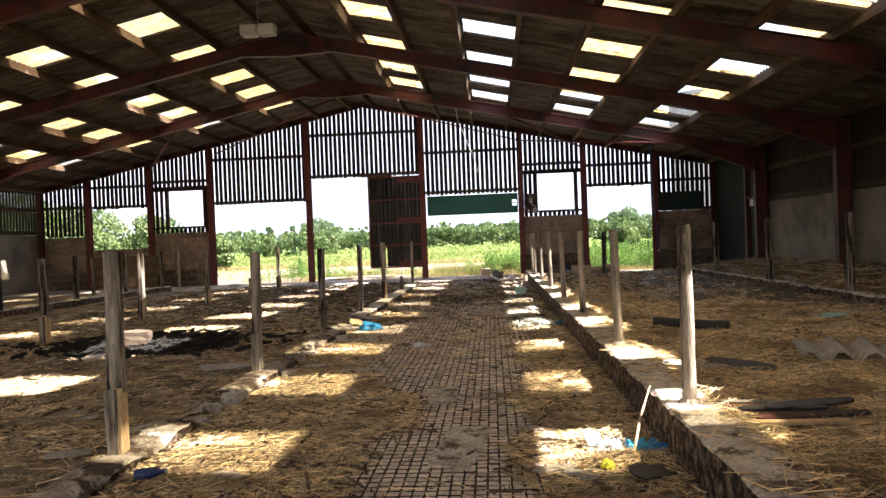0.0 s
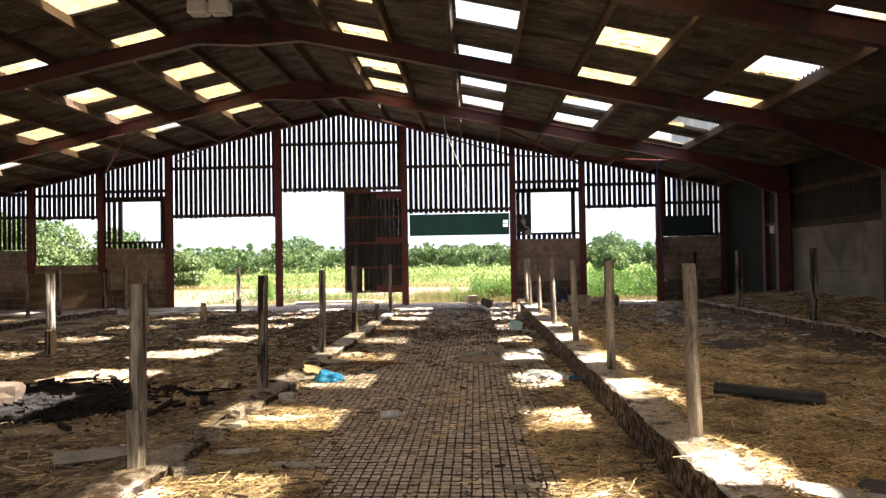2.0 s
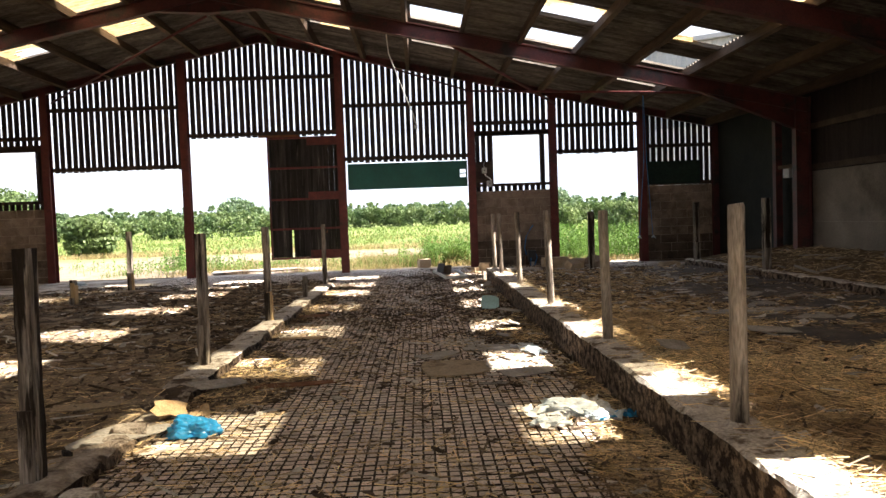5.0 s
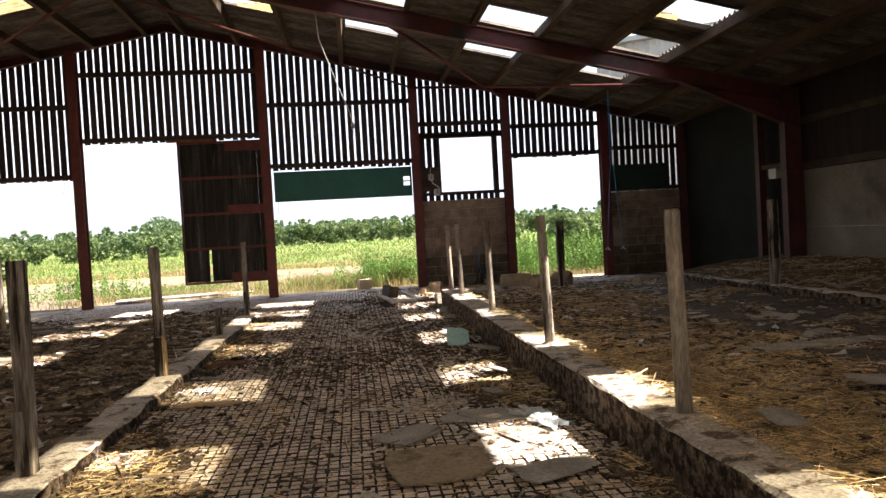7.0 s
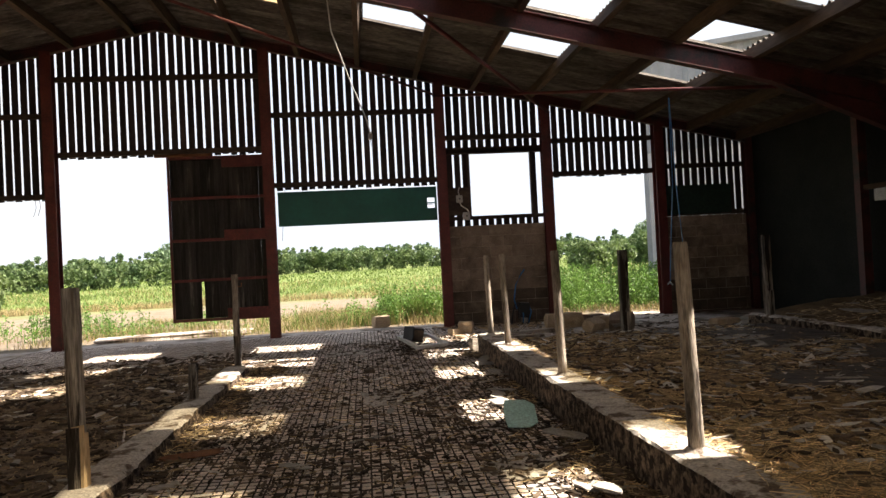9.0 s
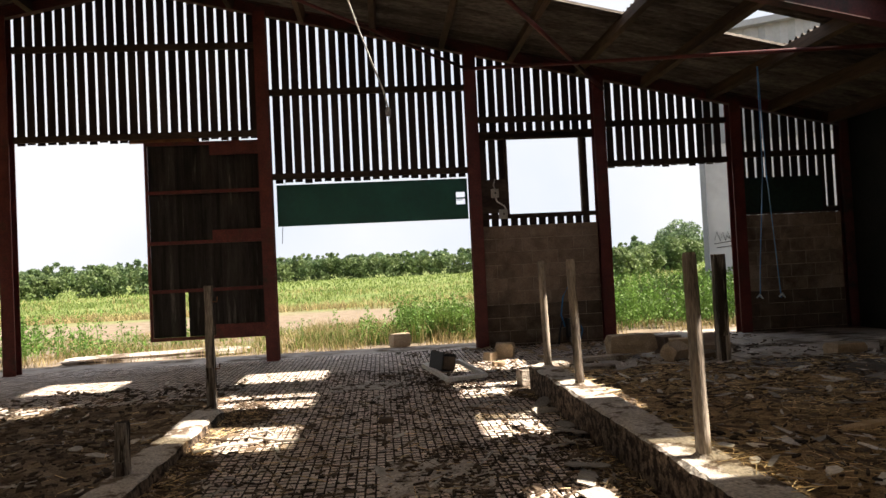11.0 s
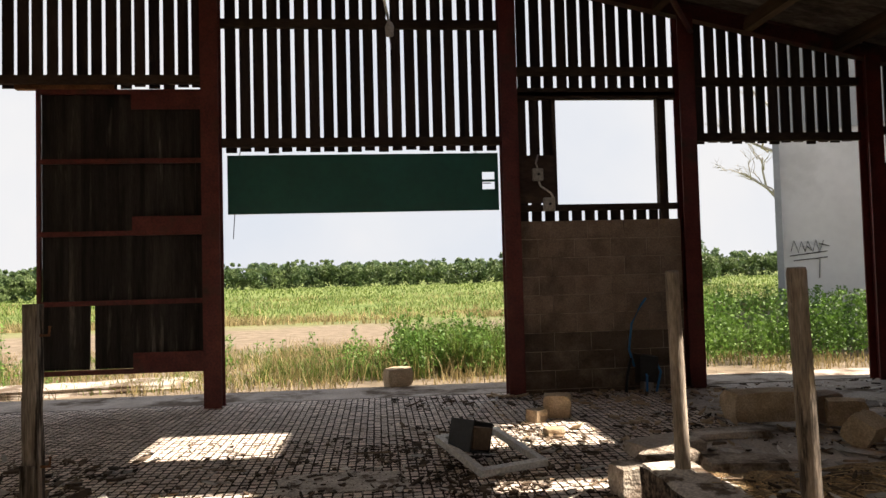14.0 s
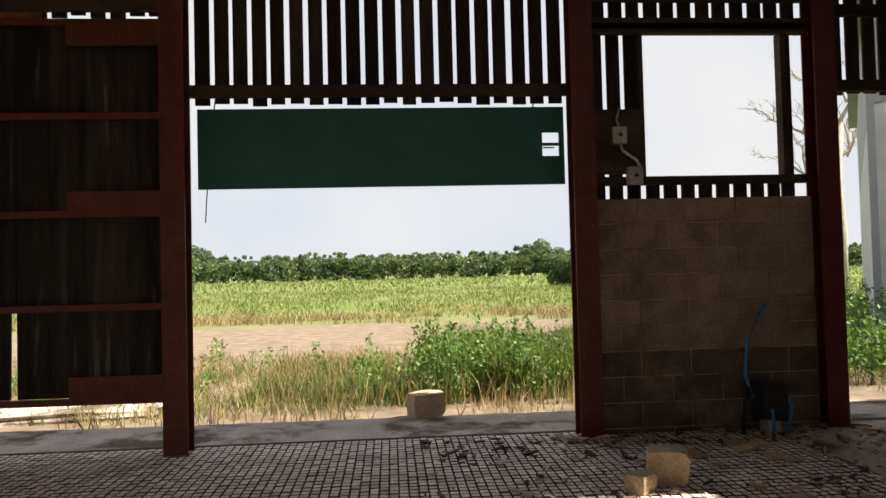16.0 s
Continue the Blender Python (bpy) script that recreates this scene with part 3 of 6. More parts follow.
def block_wall(name, x0, x1, z1, label, pick=True):
    """Blockwork in stretcher bond: blocks of their own on a core of mortar."""
    wall = tagged(part(name, Shape().box(x0, x1, NORTH - 0.043, NORTH + 0.1, -0.1, z1 - 0.004), MORTAR), label, "wall", kind="structure")
    L, H, J = 0.45, 0.225, 0.009
    row, z = 0, z1
    while z > 0.02:
        x = x0 - (0.225 if row % 2 else 0.06)
        while x < x1 - 0.03:
            a, b = max(x, x0) + J / 2, min(x + L, x1) - J / 2
            if b - a > 0.03:
                lo = max(-0.05, z - H + J)
                key = (round(b - a, 3), round(z - lo, 3))
                if key not in block_mesh:
                    w, h = key
                    s = Shape()
                    c = 0.006
                    s.v = [(0, 0.03, 0), (w, 0.03, 0), (w, 0.03, h), (0, 0.03, h), (0, c, 0), (w, c, 0), (w, c, h), (0, c, h), (c, 0, c), (w - c, 0, c), (w - c, 0, h - c), (c, 0, h - c)]
                    s.f = [(0, 1, 5, 4), (1, 2, 6, 5), (2, 3, 7, 6), (3, 0, 4, 7), (4, 5, 9, 8), (5, 6, 10, 9), (6, 7, 11, 10), (7, 4, 8, 11), (8, 9, 10, 11)]
                    block_mesh[key] = s.mesh("block", BLOCK)
                ob = part("block", block_mesh[key], BLOCK, wall)
                if z < 0.78:
                    ob.material_slots[0].link = "OBJECT"
                    ob.material_slots[0].material = BLOCKLOW
                ob.location = (a, NORTH - 0.05 + random.uniform(-0.0015, 0.0015), lo)
            x += L
        z -= H
        row += 1
    return wall


block_wall("wall_north_window_east", 1.11, 3.12, 2.06, "stained concrete block wall under an open window")
block_wall("wall_north_window_west", -12.4, -10.33, 1.97, "stained concrete block wall under an open window")
block_wall("wall_north_corner_east", 5.75, EAST - 0.2, 2.06, "dark concrete block wall in the corner")
block_wall("wall_north_corner_west", WEST + 0.2, -14.98, 1.95, "dark concrete block wall in the corner")
block_wall("wall_north_sill", -14.78, -12.6, 1.45, "low concrete block wall under an open bay")


def side_wall(name, x, inward, label):
    """Long wall: concrete panels below, boards on rails above."""
    wall = tagged(new(name), label, "wall", kind="structure")
    ys = [SOUTH] + sorted(FRAMES_Y) + [NORTH]
    ys = [y for y in ys if y >= SOUTH]
    for a, b in zip(ys[:-1], ys[1:]):
        for z0, z1 in ((-0.1, 1.03), (1.035, 2.08)):
            # Concrete panels of the last east bay get the same shade-dark colour.
            part("panel", Shape().box(min(x, x + 0.12 * -inward), max(x, x + 0.12 * -inward), a + 0.004, b - 0.004, z0, z1), SHADEDSHEET if b > 25 and inward < 0 else PANEL, wall)
        for z in (2.16, 3.0):
            part("rail", Shape().box(min(x - 0.02 * inward, x + 0.05 * inward), max(x - 0.02 * inward, x + 0.05 * inward), a, b, z - 0.06, z + 0.06), RAIL, wall)
    return wall


def side_boards(wall, x, inward, solid):
    pitch = 0.15 if solid else PITCH
    width = 0.148 if solid else BOARD
    s = Shape()
    y = SOUTH
    while y < NORTH - 0.05:
        s.box(x - 0.05 * inward - 0.012, x - 0.05 * inward + 0.012, y, y + width, 2.085, roof_z(x) + 0.0)
        y += pitch
    part("boarding", s, SLAT, wall, "dark vertical boarding")
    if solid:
        part("lining_sheet", Shape().box(x - 0.06, x - 0.03, FIRST - 0.06, NORTH - 0.2, 0.0, roof_z(x) - 0.06), SHADEDSHEET, wall, "black-green sheet lining the last bay, its shade put into the colour")


east_wall = side_wall("wall_east", EAST, -1, "side wall of concrete panels with dark boarding above")
side_boards(east_wall, EAST, -1, True)
west_wall = side_wall("wall_west", WEST, 1, "side wall of concrete panels with slatted boarding above")
side_boards(west_wall, WEST, 1, False)
# Out of view behind the start: layout assumed, kept open to let light in.
south = tagged(new("wall_south"), "unseen barn end, assumed piers and boarded gable, left open for light", "wall", kind="structure")
for x0, x1 in ((WEST, WEST + 0.4), (-4.4, -4.0), (EAST - 0.4, EAST)):
    part("pier", Shape().box(x0, x1, SOUTH - 0.15, SOUTH, -0.1, roof_z(EAST) - 0.3), PANEL, south)
part("lintel", Shape().box(WEST, EAST, SOUTH - 0.15, SOUTH, roof_z(EAST) - 0.3, roof_z(EAST)), PANEL, south)
g = Shape()
g.v = [(WEST, SOUTH - 0.1, roof_z(EAST)), (EAST, SOUTH - 0.1, roof_z(EAST)), (RIDGE, SOUTH - 0.1, TOP), (WEST, SOUTH - 0.05, roof_z(EAST)), (EAST, SOUTH - 0.05, roof_z(EAST)), (RIDGE, SOUTH - 0.05, TOP)]
g.f = [(0, 1, 2), (5, 4, 3), (0, 3, 4, 1), (1, 4, 5, 2), (2, 5, 3, 0)]
part("gable", g, SLAT, south)

# ---- setting: roof ----
OFFSETS = [0.0] + PURLINS + [12.75]
WAVE = 0.146
YS = np.arange(SOUTH - 0.3, NORTH + 0.4, WAVE / 6)
WAVES = 0.034 * np.sin(2 * np.pi * YS / WAVE)


def lit(y, bay):
    return bay in LIGHT_BAYS and any(abs(y - r) < 0.45 for r in LIGHT_ROWS)


def roof_slope(name, side):
    s = Shape()
    for b in range(len(OFFSETS) - 1):
        o0, o1 = OFFSETS[b], OFFSETS[b + 1] + 0.1
        k = len(s.v)
        lift = 0.012
        for y, w in zip(YS, WAVES):
            for o, up in ((o0, lift), (o1, 0.0)):
                s.v.append((RIDGE + side * o, y, TOP - SLOPE * o + w + up + 0.004 * noise.noise((y * 0.6, b * 3.3, side))))
        for j in range(len(YS) - 1):
            if lit((YS[j] + YS[j + 1]) / 2, b - 0):
                continue
            a = k + 2 * j
            f = (a, a + 1, a + 3, a + 2)
            s.f.append(f if side < 0 else tuple(reversed(f)))
    ob = tagged(part(name, s, CEMENT), "weathered grey-brown corrugated cement roof sheeting", "roof", kind="structure")
    m = ob.modifiers.new("thickness", "SOLIDIFY")
    m.thickness, m.offset = 0.007, 1.0
    return ob


roof_slope("ceiling_east", 1)
roof_slope("ceiling_west", -1)
ridge_cap = Shape()
ridge_cap.v = [(RIDGE - 0.3, SOUTH - 0.3, TOP + 0.0), (RIDGE, SOUTH - 0.3, TOP + 0.09), (RIDGE + 0.3, SOUTH - 0.3, TOP + 0.0), (RIDGE - 0.3, NORTH + 0.4, TOP + 0.0), (RIDGE, NORTH + 0.4, TOP + 0.09), (RIDGE + 0.3, NORTH + 0.4, TOP + 0.0)]
ridge_cap.f = [(0, 1, 4, 3), (1, 2, 5, 4)]
tagged(part("ridge_cap", ridge_cap, CEMENT), "weathered cement ridge capping", "roof", kind="structure")


def largest(faces):
    """The faces of the largest connected piece."""
    root = {}

    def find(i):
        while root.setdefault(i, i) != i:
            i = root[i]
        return i
    for f in faces:
        for i in f[1:]:
            root[find(i)] = find(f[0])
    groups = {}
    for f in faces:
        groups.setdefault(find(f[0]), []).append(f)
    return max(groups.values(), key=len)


def rooflight(side, bay, row, seed, broken):
    """A corrugated roof light between two purlins, with ragged holes where it is broken."""
    rnd = random.Random(seed)
    s = Shape()
    o0, o1 = OFFSETS[bay], OFFSETS[bay + 1]
    n = 10
    ys = [y for y in YS if abs(y - row) < 0.47]
    cx, cy = rnd.uniform(0.2, 0.8), rnd.uniform(0.25, 0.75)
    for y in ys:
        w = 0.034 * math.sin(2 * math.pi * y / WAVE)
        for i in range(n + 1):
            o = o0 + (o1 - o0) * i / n
            s.v.append((RIDGE + side * o, y, TOP - SLOPE * o + w + 0.006))
    for j in range(len(ys) - 1):
        for i in range(n):
            u, v = i / n, j / len(ys)
            d = math.hypot(u - cx, v - cy) + 0.3 * noise.noise((u * 4, v * 4, seed))
            if d < broken:
                continue
            a = j * (n + 1) + i
            f = (a, a + 1, a + n + 2, a + n + 1)
            s.f.append(f if side < 0 else tuple(reversed(f)))
    if len(s.f) > 8:
        s.f = largest(s.f)
        used = sorted({i for f in s.f for i in f})
        place = {k: i for i, k in enumerate(used)}
        s.v, s.f = [s.v[k] for k in used], [tuple(place[i] for i in f) for f in s.f]
        what = "cracked yellowed translucent corrugated roof light" if broken > 0.1 else "yellowed translucent corrugated roof light"
        solo("roof_light", s, ROOFLIGHT, what, "roof light", "roof lights", smooth=True)


BROKEN = [0.0, 0.12, 0.75, 0.3, 0.0, 0.9, 0.2, 0.0, 0.5, 0.1]
count = 0
for side in (1, -1):
    for bay in LIGHT_BAYS:
        for i, row in enumerate(LIGHT_ROWS):
            count += 1
            broken = 0.25 + BROKEN[(count * 7 + i * 3) % 10] if side > 0 else BROKEN[(count * 7 + i * 3) % 10] * 0.4
            if side > 0 and bay >= 6 and row > 17:
                broken = 1.2 if (count % 3) else 0.5
            elif side > 0 and bay >= 6:
                broken *= 0.45
            rooflight(side, bay, row, count, broken)

for side in (1, -1):
    for o in PURLINS:
        x = RIDGE + side * o
        z = TOP - SLOPE * o - 0.035
        tilt = Matrix.Translation((x, 0, z)) @ Matrix.Rotation(side * math.atan(SLOPE), 4, "Y")
        p = tagged(part("purlin", Shape().box(-0.045, 0.045, SOUTH, NORTH - 0.02, -0.19, 0.0, tilt), PURLIN), "brown timber purlin under the roof sheets", "purlin", "purlins", "structure")


def portal(y, end=False):
    """A steel portal frame: rafters and stanchions of I section with haunches at the knees and the apex."""
    frame_ob = thing("portal_frame", "dull red steel portal frame carrying the roof", "frame", "portal frames", kind="structure")
    depth, half_w, tf = (0.2, 0.06, 0.012) if end else (0.30, 0.075, 0.014)
    for side in (1, -1):
        inner, outer = 0.0, HALF - 0.12

        def line(o, down):
            return (RIDGE + side * o, TOP - SLOPE * o - (0.03 if end else 0.21) - down)
        s = Shape()
        for lo, hi, wide in ((0.0, tf, half_w), (depth - tf, depth, half_w), (tf, depth - tf, 0.006)):
            (xa, za), (xb, zb), (xc, zc), (xd, zd) = line(inner, lo), line(outer, lo), line(outer, hi), line(inner, hi)
            k = len(s.v)
            for yy in (y - wide, y + wide):
                s.v += [(xa, yy, za), (xb, yy, zb), (xc, yy, zc), (xd, yy, zd)]
            s.f += [tuple(k + i for i in f) for f in ((0, 1, 2, 3), (7, 6, 5, 4), (0, 4, 5, 1), (1, 5, 6, 2), (2, 6, 7, 3), (3, 7, 4, 0))]
        part("rafter", s, RAFTER, frame_ob)
        if end:
            continue
        h = Shape()
        for at, length in ((0.0, 1.0), (outer, -2.2)):
            drop = 0.26 if at == 0.0 else 0.42
            (xa, za), (xb, zb), (xc, zc) = line(at, depth - 0.01), line(at + length, depth - 0.01), line(at, depth + drop)
            k = len(h.v)
            for yy in (y - 0.008, y + 0.008):
                h.v += [(xa, yy, za), (xb, yy, zb), (xc, yy, zc)]
            h.f += [(k, k + 1, k + 2), (k + 5, k + 4, k + 3), (k, k + 3, k + 4, k + 1), (k + 2, k + 5, k + 3, k)]
            k = len(h.v)
            for yy in (y - half_w, y + half_w):
                h.v += [(xb, yy, zb), (xc, yy, zc), (xc, yy, zc - 0.016), (xb, yy, zb - 0.016)]
            h.f += [tuple(k + i for i in f) for f in ((0, 1, 2, 3), (7, 6, 5, 4), (0, 4, 5, 1), (1, 5, 6, 2), (2, 6, 7, 3), (3, 7, 4, 0))]
        part("haunch", h, RAFTER, frame_ob)
        x = RIDGE + side * (HALF - 0.22)
        turn = Matrix.Translation((x, y, 0)) @ Matrix.Rotation(math.pi / 2, 4, "Z")
        part("stanchion", steel(Shape(), 0, 0, -0.1, roof_z(x) - 0.22, 0.17, 0.32, 0.01, turn), RAFTER, frame_ob)


for y in FRAMES_Y:
    portal(y)
portal(NORTH - 0.1, True)

# ---- stakes ----


def square_stake(x, y, z0, z1, width=0.13, lean=(0, 0), label="weathered square timber stake standing in the barn floor", raw=False, hooks=()):
    post = thing("stake", label, "post", "stakes", at=(x, y, z0))
    s = Shape()
    n = 7
    h = z1 - z0
    for i in range(n + 1):
        t = i / n
        r = width / 2 * (1.0 - 0.04 * t)
        for a, b in ((-1, -1), (-0.75, -1.06), (0.75, -1.04), (1, -1), (1.05, 0.7), (1, 1), (-0.8, 1.05), (-1, 1)):
            j = 0.006
            s.v.append((a * r + lean[0] * t * h + random.uniform(-j, j), b * r + lean[1] * t * h + random.uniform(-j, j), -0.06 + t * (h + 0.06)))
    for i in range(n):
        for k in range(8):
            a, b = i * 8 + k, i * 8 + (k + 1) % 8
            s.f.append((a, b, b + 8, a + 8))
    s.f.append(tuple(n * 8 + k for k in range(8)))
    shaft = part("shaft", s, STAKE, post)
    part("splice", Shape().box(-width * 0.5, width * 0.35, -width * 0.5 - 0.032, -width * 0.5 - 0.002, -0.02, h * 0.33, worn=0.006), STAKE, post, "short plank nailed to the foot")
    if hooks:
        for z in hooks:
            part("hook", Shape().tube([(width / 2, 0, z), (width / 2 + 0.05, -0.01, z), (width / 2 + 0.055, -0.01, z + 0.05)], 0.008, 6), RUST, shaft, "rusty gate hook")
    if raw:
        q = Shape()
        q.box(-0.02, width * 0.62, -width * 0.62, -width * 0.45, 0.0, 0.42, worn=0.012)
        q.box(width * 0.46, width * 0.66, -width * 0.6, width * 0.4, 0.0, 0.38, worn=0.012)
        part("splint", q, RAW, post, "pale splintered wood at the foot")
    return post


def round_stake(x, y, z0, z1, r=0.047, lean=(0, 0)):
    post = thing("stake", "round weathered timber stake set in the concrete kerb", "post", "kerb stakes", at=(x, y, z0))
    h = z1 - z0
    pts = [(lean[0] * h * t + random.uniform(-0.0015, 0.0015), lean[1] * h * t + random.uniform(-0.0015, 0.0015), -0.05 + (h + 0.05) * t) for t in (0, 0.15, 0.3, 0.5, 0.7, 0.85, 0.985, 1.0)]
    part("shaft", Shape().tube(pts, [r * 1.08, r * 1.05, r, r, r * 0.97, r * 0.97, r * 0.95, r * 0.85], 12), POLE, post, smooth=True)
    part("collar", Shape().tube([(0, 0, -0.005), (0, 0, 0.03)], [r * 2.0, r * 1.15], 10), KERB, post, "dried dirt round the foot")
    return post


for y, h, lean in ((4.93, 1.36, (0.0, 0.01)), (7.35, 1.36, (-0.02, 0)), (10.05, 1.38, (0, 0)), (12.5, 1.38, (-0.02, 0.0)), (15.08, 1.42, (-0.03, 0)), (17.72, 1.42, (-0.02, 0)), (20.2, 1.42, (-0.03, 0)), (21.43, 1.42, (-0.02, 0)), (2.4, 1.38, (0, 0))):
    round_stake(1.09, y, 0.28, h, 0.042 if y < 16 else 0.040, lean)
for i, (y, z1) in enumerate(((4.82, 1.33), (7.52, 1.28), (10.28, 1.28), (13.18, 1.3), (16.0, 1.33), (18.96, 0.45), (21.55, 1.33))):
    square_stake(-2.46, y, 0.06, z1, 0.082 if i < 5 else 0.078, raw=i in (0, 4), lean=(random.uniform(-0.02, 0.01), 0), hooks=(0.4, 1.1) if i == 6 else ())
for y, z1 in ((10.5, 1.28), (13.41, 1.3), (16.5, 1.3), (19.47, 0.5), (22.0, 1.32)):
    square_stake(-6.63, y, 0.03, z1, 0.095, raw=True)
for y, z1 in ((14.8, 1.3), (17.6, 1.3), (20.0, 1.32), (22.3, 1.32), (22.9, 1.32)):
    square_stake(-10.42 if y < 22.5 else -10.2, y, 0.2, z1, 0.09, label="weathered square timber stake on a low kerb")
for x, y in ((5.45, 21.68), (5.45, 18.6), (5.45, 15.2), (5.45, 12.0)):
    square_stake(x, y, 0.25, 1.52, 0.11, label="weathered timber stake at the foot of the straw bank")
square_stake(3.2, 21.75, 0.02, 1.4, 0.12, label="weathered timber stake beside broken blocks")

# ---- hanging door ----


def hung_door():
    door = tagged(new("door_1"), "hanging boarded barn door in a red steel frame, half open", "door", kind="structure")
    x0, x1, z0, z1, y = -4.47, -2.52, 0.40, 3.70, NORTH + 0.085
    n = 13
    w = (x1 - x0 - 0.08) / n
    for i in range(n):
        a = x0 + 0.04 + i * w
        lows = (0.46, 1.2) if i == 3 else (0.46,)
        part("board", Shape().box(a + 0.002, a + w - 0.002, y + random.uniform(0, 0.006), y + 0.03, lows[-1], z1 - 0.03), DOORWOOD, door)
    a = x0 + 0.04 + 3 * w
    s = Shape()
    s.v = [(a, y, 0.46), (a + w - 0.06, y, 0.46), (a + w - 0.05, y, 1.2), (a, y, 1.2), (a, y + 0.03, 0.46), (a + w - 0.06, y + 0.03, 0.46), (a + w - 0.05, y + 0.03, 1.2), (a, y + 0.03, 1.2)]
    s.f = [(0, 1, 2, 3), (7, 6, 5, 4), (0, 4, 5, 1), (1, 5, 6, 2), (2, 6, 7, 3), (3, 7, 4, 0)]
    part("board", s, DOORWOOD, door, "split door board with a gap beside it")
    for z in (z0 + 0.03, 1.22, 2.02, 2.86, z1 - 0.03):
        part("rail", Shape().box(x0, x1, y - 0.045, y - 0.003, z - 0.028, z + 0.028), RED, door, "red steel rail")
    for x in (x0 + 0.02, x1 - 0.02):
        part("stile", Shape().box(x - 0.022, x + 0.022, y - 0.047, y - 0.002, z0, z1), RED, door, "red steel stile")
    for z, h in ((z0 + 0.14, 0.2), (2.12, 0.18), (z1 - 0.14, 0.2)):
        part("plate", Shape().box(x0 + 1.06, x1 - 0.03, y - 0.056, y - 0.049, z - h / 2, z + h / 2), RED, door, "red steel plate")
    part("runner", Shape().box(-4.7, -3.6, y - 0.06, y + 0.02, z1 + 0.0, z1 + 0.07), RUST, door, "rusty door runner")


hung_door()


def sign_board():
    sign = tagged(new("sign_board"), "long dark green board hung across the doorway, two small cut-outs", "board")
    y = NORTH + 0.1
    board = part("panel", Shape().box(-2.34, 0.70, y, y + 0.03, 2.22, 2.92), GREEN, sign)
    part("end_strip", Shape().box(0.855, 0.90, y, y + 0.03, 2.22, 2.92), GREEN, sign)
    for z0, z1 in ((2.22, 2.475), (2.57, 2.595), (2.69, 2.92)):
        part("bridge", Shape().box(0.70, 0.855, y, y + 0.03, z0, z1), GREEN, sign)
    part("catch", Shape().box(0.705, 0.81, y + 0.004, y + 0.012, 2.545, 2.556), BLACK, sign, "black catch across a cut-out")
    for x in (-2.2, 0.62):
        part("hook", Shape().tube([(x, y + 0.01, 2.9), (x + 0.02, y + 0.0, 3.02)], 0.006, 6), GALV, sign)
    return board


sign_board()


def switch_box(x, z, s, label):
    box = tagged(new("switch_box"), label, "switch")
    rounded(part("case", Shape().box(x - s, x + s, NORTH - 0.11, NORTH - 0.046, z - s * 1.15, z + s * 1.15), GREYPLASTIC, box), 0.01)
    part("cover", Shape().box(x - s * 0.6, x + s * 0.6, NORTH - 0.118, NORTH - 0.1105, z - s * 0.7, z + s * 0.7), GREYPLASTIC, box)
    part("lever", Shape().tube([(x, NORTH - 0.14, z), (x, NORTH - 0.115, z)], 0.016, 8), BLACK, box)


switch_box(1.35, 2.62, 0.065, "grey plastic switch box on a board by the window")
switch_box(1.48, 2.26, 0.07, "grey plastic junction box under the switch")
solo("conduit", Shape().tube([(1.36, NORTH - 0.08, 2.86), (1.33, NORTH - 0.08, 2.76), (1.35, NORTH - 0.08, 2.7)], 0.011, 8), GREYPLASTIC, "bent grey conduit above the switch box", "conduit", smooth=True)
solo("conduit", Shape().tube([(1.36, NORTH - 0.08, 2.54), (1.38, NORTH - 0.08, 2.48), (1.5, NORTH - 0.08, 2.4), (1.53, NORTH - 0.08, 2.34)], 0.013, 8), WHITE, "pale bent conduit between two boxes", "conduit", smooth=True)

# ---- roof fittings ----


def twin_lamp():
    lamp = tagged(new("flood_lamp"), "pair of grey-white flood lamp housings under the ridge", "lamp")
    for dx in (-0.16, 0.2):
        rounded(part("housing", Shape().box(-4.55 + dx - 0.16, -4.55 + dx + 0.16, 14.3, 14.56, 5.52, 5.72), WHITE, lamp), 0.02)
        part("glass", Shape().box(-4.55 + dx - 0.13, -4.55 + dx + 0.13, 14.33, 14.53, 5.508, 5.518), GREYPLASTIC, lamp)
    part("bracket", Shape().tube([(-4.53, 14.43, 5.72), (-4.53, 14.43, 6.30)], 0.02, 8), GALV, lamp)


twin_lamp()


def pendant():
    lamp = tagged(new("pendant_lamp_holder"), "bare lamp holder dangling on a bent white cable", "lamp")
    part("cable", Shape().tube([(-1.05, 22.4, 5.69), (-1.0, 22.6, 5.05), (-0.75, 23.05, 4.4), (-0.5, 23.5, 3.82), (-0.45, 23.57, 3.6)], 0.012, 6), WHITE, lamp, smooth=True)
    part("holder", Shape().tube([(-0.45, 23.57, 3.62), (-0.45, 23.57, 3.58), (-0.45, 23.57, 3.5)], [0.02, 0.04, 0.036], 10), GREYPLASTIC, lamp, smooth=True)
    part("flex", Shape().tube([(-0.45, 23.57, 3.5), (-0.44, 23.57, 3.38)], 0.006, 5), GREYPLASTIC, lamp)


pendant()


def rod(a, b, r, label):
    solo("brace", Shape().tube([a, b], r, 8), RED, label, "brace", "roof braces", kind="structure", smooth=True)


rod((0.0, 21.4, 5.1), (3.3, 25.85, 4.35), 0.035, "red steel roof brace")
rod((0.9, 25.85, 4.75), (7.2, 21.35, 3.72), 0.03, "red steel roof brace")
rod((-9.3, 21.4, 5.05), (-12.4, 25.85, 4.35), 0.035, "red steel roof brace")
rod((-10.0, 25.85, 4.75), (-4.6, 21.35, 5.6), 0.025, "red steel roof brace")
rod((-4.4, 21.35, 5.6), (0.9, 25.85, 4.78), 0.025, "red steel roof brace")


